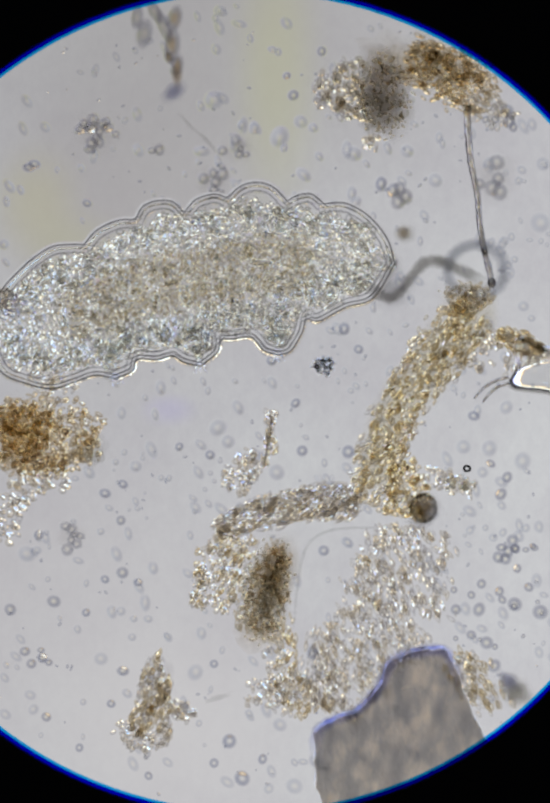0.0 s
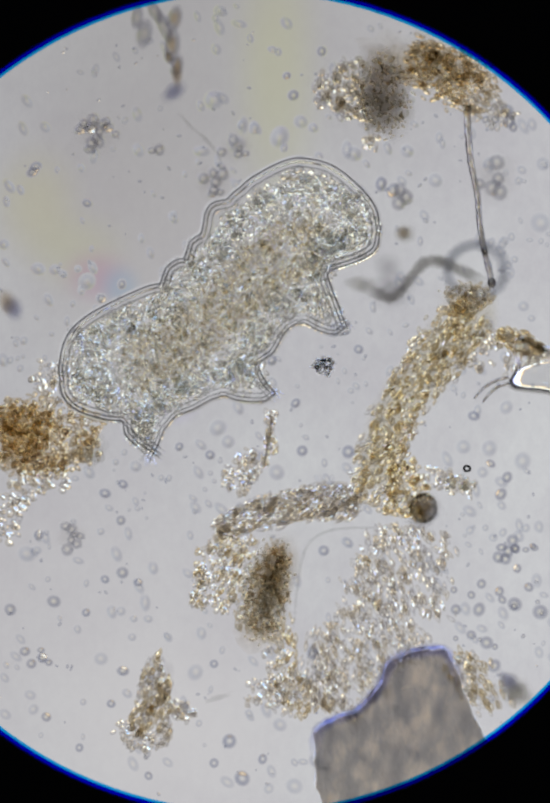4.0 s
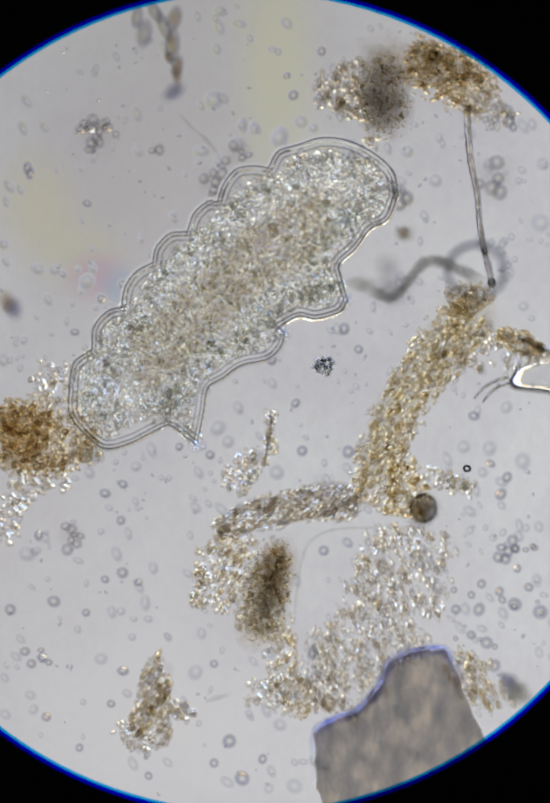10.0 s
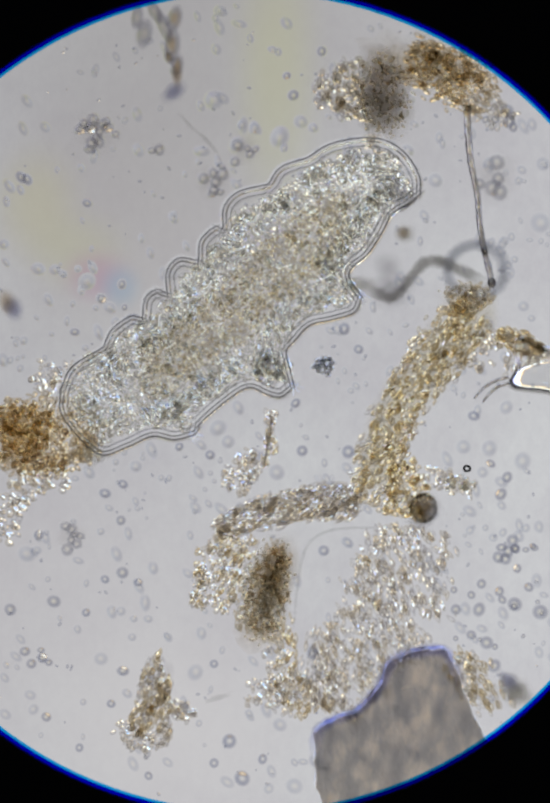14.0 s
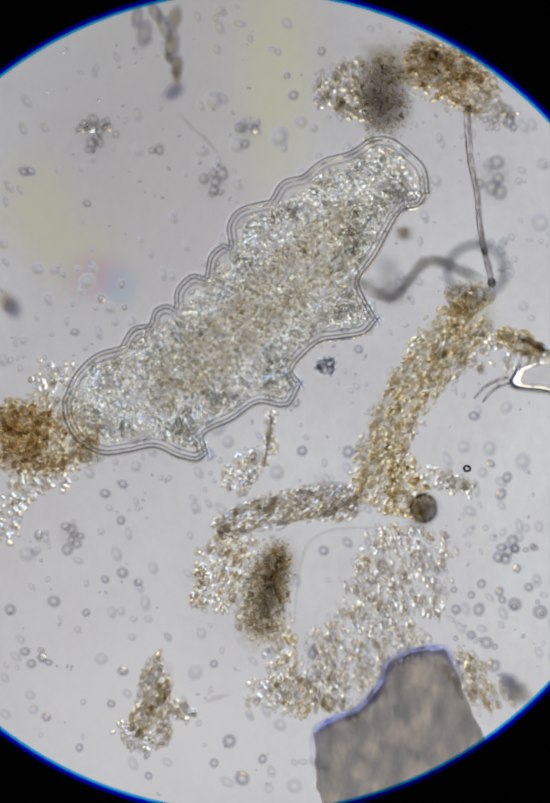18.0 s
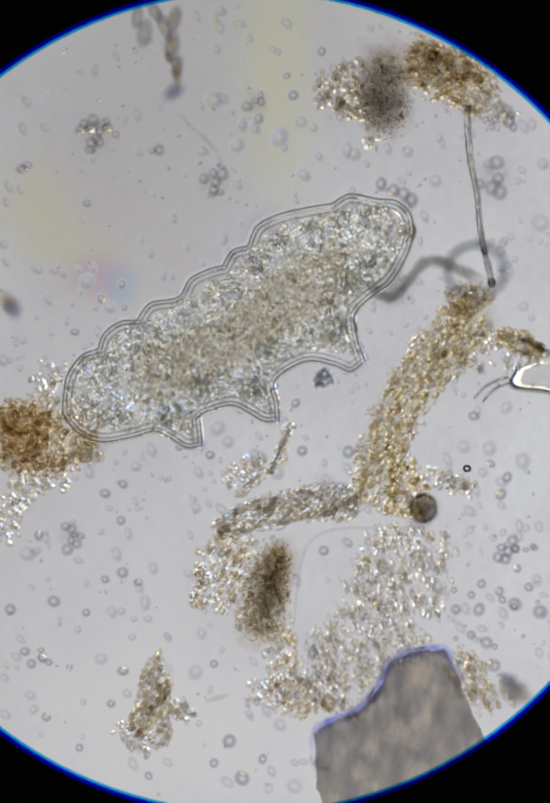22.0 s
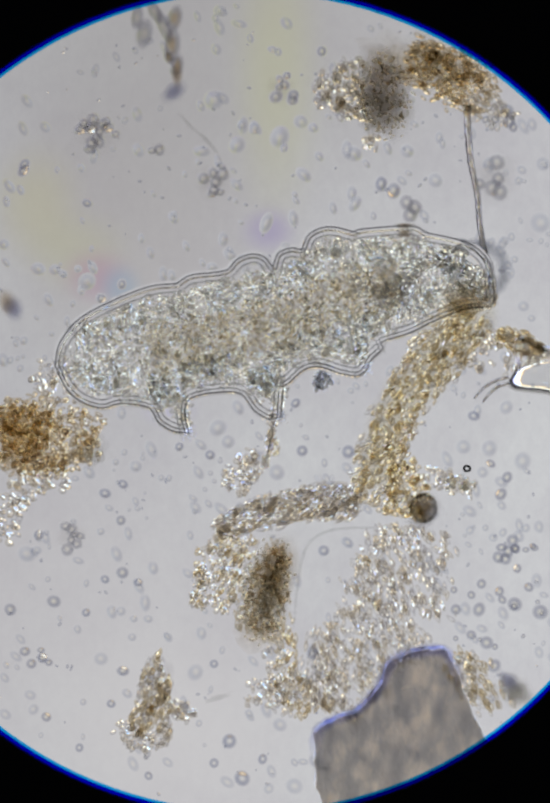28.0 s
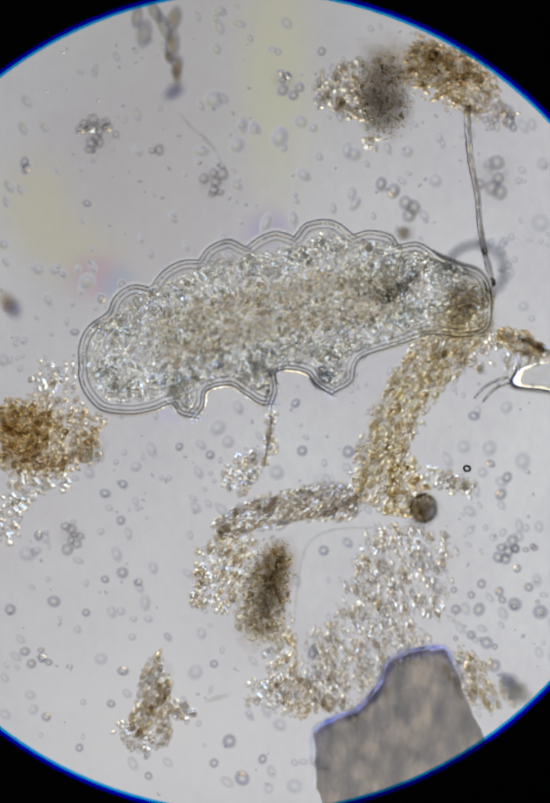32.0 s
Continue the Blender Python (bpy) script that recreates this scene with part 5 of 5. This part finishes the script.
    stance(30, (175, 776), (((183, 729), (203, 697), (231, 661), (258, 622), (302, 594), (322, 586)), ((338, 566), (377, 545), (417, 527)), ((445, 503), (476, 495), (504, 499)), ((528, 483), (563, 473), (587, 479)), ((607, 447), (639, 430), (670, 434), (694, 439)), ((754, 439), (809, 434), (841, 455)), ((896, 467), (936, 487), (960, 523))), (966, 550), ((183, 832), (211, 871), (246, 887), (278, 883), (318, 851), (361, 820), (389, 836), (425, 836)), (446, 813), ((435, 796), (429, 780), (448, 767), (492, 764), (524, 788), (555, 794)), (582, 785), ((571, 760), (565, 729), (583, 721), (603, 706), (651, 706), (682, 706)), (711, 698), ((726, 673), (742, 653), (793, 641), (857, 618), (912, 606), (960, 602)))
    stance(31, (169, 784), (((175, 721), (199, 685), (227, 657)), ((242, 618), (270, 594), (298, 588)), ((318, 570), (349, 550), (389, 538), (409, 523)), ((433, 499), (468, 491), (504, 493)), ((528, 475), (559, 466), (587, 469)), ((611, 439), (643, 426), (674, 432), (702, 435)), ((754, 443), (809, 437), (841, 455)), ((896, 471), (940, 503), (960, 535))), (964, 566), ((173, 808), (191, 832), (223, 847), (266, 840), (310, 824), (345, 800), (373, 820), (405, 830)), (434, 821), ((425, 800), (429, 759), (480, 756), (516, 788), (544, 796)), (571, 787), ((563, 760), (559, 729), (583, 713), (627, 709), (666, 705)), (699, 702), ((714, 693), (738, 661), (793, 645), (849, 626), (904, 622), (960, 618)))
    stance(32, (155, 713), (((155, 677), (171, 641), (211, 610)), ((227, 578), (258, 558), (294, 562)), ((318, 531), (353, 511), (389, 508)), ((409, 483), (445, 469), (480, 483)), ((508, 463), (540, 453), (575, 463)), ((595, 439), (627, 430), (658, 435), (690, 459)), ((722, 451), (761, 459), (777, 479)), ((817, 475), (857, 499)), ((896, 515), (932, 527), (952, 550))), (960, 586), ((155, 737), (167, 768), (199, 800), (254, 808), (302, 800), (334, 788), (353, 808)), (381, 815), ((397, 792), (405, 762), (448, 752), (476, 768), (508, 788)), (532, 789), ((540, 760), (538, 729), (563, 721), (599, 729), (619, 752)), (647, 769), ((686, 745), (694, 713), (714, 693), (777, 673), (841, 653), (904, 657), (952, 641)))
    shapes = [edge_lines(tail, back, snout, under, feet) for t, tail, back, snout, under, feet in STANCES]
    # the skin's edge all round is a chain of short stiff pieces, as many in each stretch as it needs when it is long
    for k in range(5):
        lengths = sorted(run_of(lines[k])[-1] for lines in shapes)
        count = round(lengths[len(lengths) // 2] / 10)
        size = lengths[int(len(lengths) * 0.8)] / count
        skin_chain.append([part("skin_edge", skin_piece(2 * size), SKIN, bear, "thick clear skin edge with painted dark contour lines") for _ in range(count)])
    keys = {ob: [] for ob in (bear, *legs, *(p for _, _, p in patches + edge_patches), *(p for stretch in skin_chain for p in stretch))}
    for (t, tail, back, snout, under, feet), lines in zip(STANCES, shapes):
        (top, top_run), (low, low_run) = middle_lines(lines)
        loop = [p for line in lines for p in line[::3]]
        mid = lambda u: (along(top, top_run, u) + along(low, low_run, u)) / 2
        c = mid(0.5)
        centre = at(c.x, c.y)
        keys[bear].append((t, Matrix.Translation(centre)))
        for u, v, patch in patches:
            a, b = along(low, low_run, u), along(top, top_run, u)
            p, m = a.lerp(b, v), mid(0.5 + (u - 0.5) * 0.92)
            for _ in range(14):
                if inside(p, loop, 36):
                    break
                p = p.lerp(m, 0.14)
            keys[patch].append((t, placed(p, mid(min(u + 0.1, 1)) - mid(max(u - 0.1, 0)), BODY_Z, centre)))
        for k, u, patch in edge_patches:
            run = run_of(lines[k])
            way = along(lines[k], run, min(u + 0.06, 1)) - along(lines[k], run, max(u - 0.06, 0))
            inward = Vector((-way.y, way.x, 0)).normalized()
            p = along(lines[k], run, u) + inward * 44
            m = min((mid(w / 20) for w in range(1, 20)), key=lambda q: (q - p).length)
            for _ in range(14):
                if inside(p, loop, 30):
                    break
                p = p.lerp(m, 0.12)
            keys[patch].append((t, placed(p, way, BODY_Z - 0.004, centre)))
        for line, stretch in zip(lines, skin_chain):
            run = run_of(line)
            n = len(stretch)
            for k, piece in enumerate(stretch):
                a, b = along(line, run, (k + 0.1) / n), along(line, run, (k + 0.9) / n)
                keys[piece].append((t, placed((a + b) / 2, b - a, BODY_Z, centre)))
        for k, leg in enumerate(legs):
            tip = Vector((*feet[2 - k], 0))
            before, after = under[2 - k][-2:], under[3 - k][:2]
            root = sum((Vector((*p, 0)) for p in (before[0], after[-1])), Vector()) / 2
            body = min(low, key=lambda q: (q - tip).length)
            heart = min((mid(w / 20) for w in range(2, 19)), key=lambda q: (q - body).length)
            way = tip - root.lerp(heart, 0.4)
            keys[leg].append((t, placed(tip - way.normalized() * 2, way, 0.05, centre)))
    for ob, rows in keys.items():
        full = rows[:1]
        for (t0, a), (t1, b) in zip(rows, rows[1:]):
            if a.to_quaternion().rotation_difference(b.to_quaternion()).angle > 1.3:
                full.append(((t0 + t1) / 2, a.lerp(b, 0.5)))
            full.append((t1, b))
        walk(ob, full)

    # the twig is brushed aside by a leg and springs back
    foot = at(465, 950)
    rest = twig.location.copy()
    turn = lambda deg: Matrix.Translation(foot) @ Matrix.Rotation(radians(deg), 4, "Z") @ Matrix.Translation(rest - foot)
    walk(twig, [(t, turn(d)) for t, d in ((0, 0), (18.5, 0), (19.3, -3), (20, -17), (21, -18), (22, -15.5), (23, -14), (24, -18.5), (25, -19.5), (26.5, -8), (27.5, -3), (29, -1), (32, 0))])
    drift = lambda ob, *rows: walk(ob, [(t, Matrix.Translation(at(x, y)) @ Matrix.Rotation(radians(w), 4, "Z")) for t, x, y, w in rows])
    drift(mote, (0, 632, 712, 0), (16, 632, 712, 4), (19, 638, 714, 12), (20.5, 634, 726, 30), (21.5, 632, 735, 40), (23, 626, 738, 50), (25, 632, 735, 45), (28, 627, 742, 55), (30, 630, 735, 50), (32, 630, 735, 50))
    drift(drifter, (0, 465, 290, 0), (6, 462, 290, 10), (9, 465, 298, 20), (13, 475, 298, 35), (17, 487, 258, 60), (19, 484, 245, 75), (23, 507, 190, 100), (28, 548, 175, 130), (32, 556, 160, 150))
    drift(pushed, (0, 786, 385, 0), (9, 788, 388, 4), (20, 790, 390, 6), (22.5, 800, 395, 14), (24, 806, 406, 20), (32, 803, 408, 22))
    drift(rover, (0, 64, 322, 0), (3, 66, 326, 20), (6, 70, 334, 50), (7, 68, 336, 60), (9, 62, 328, 75), (10, 55, 332, 85), (13, 44, 350, 120), (17, 52, 338, 150), (20, 50, 334, 170), (24, 46, 326, 200), (28, 48, 330, 230), (32, 52, 325, 255))


motions()
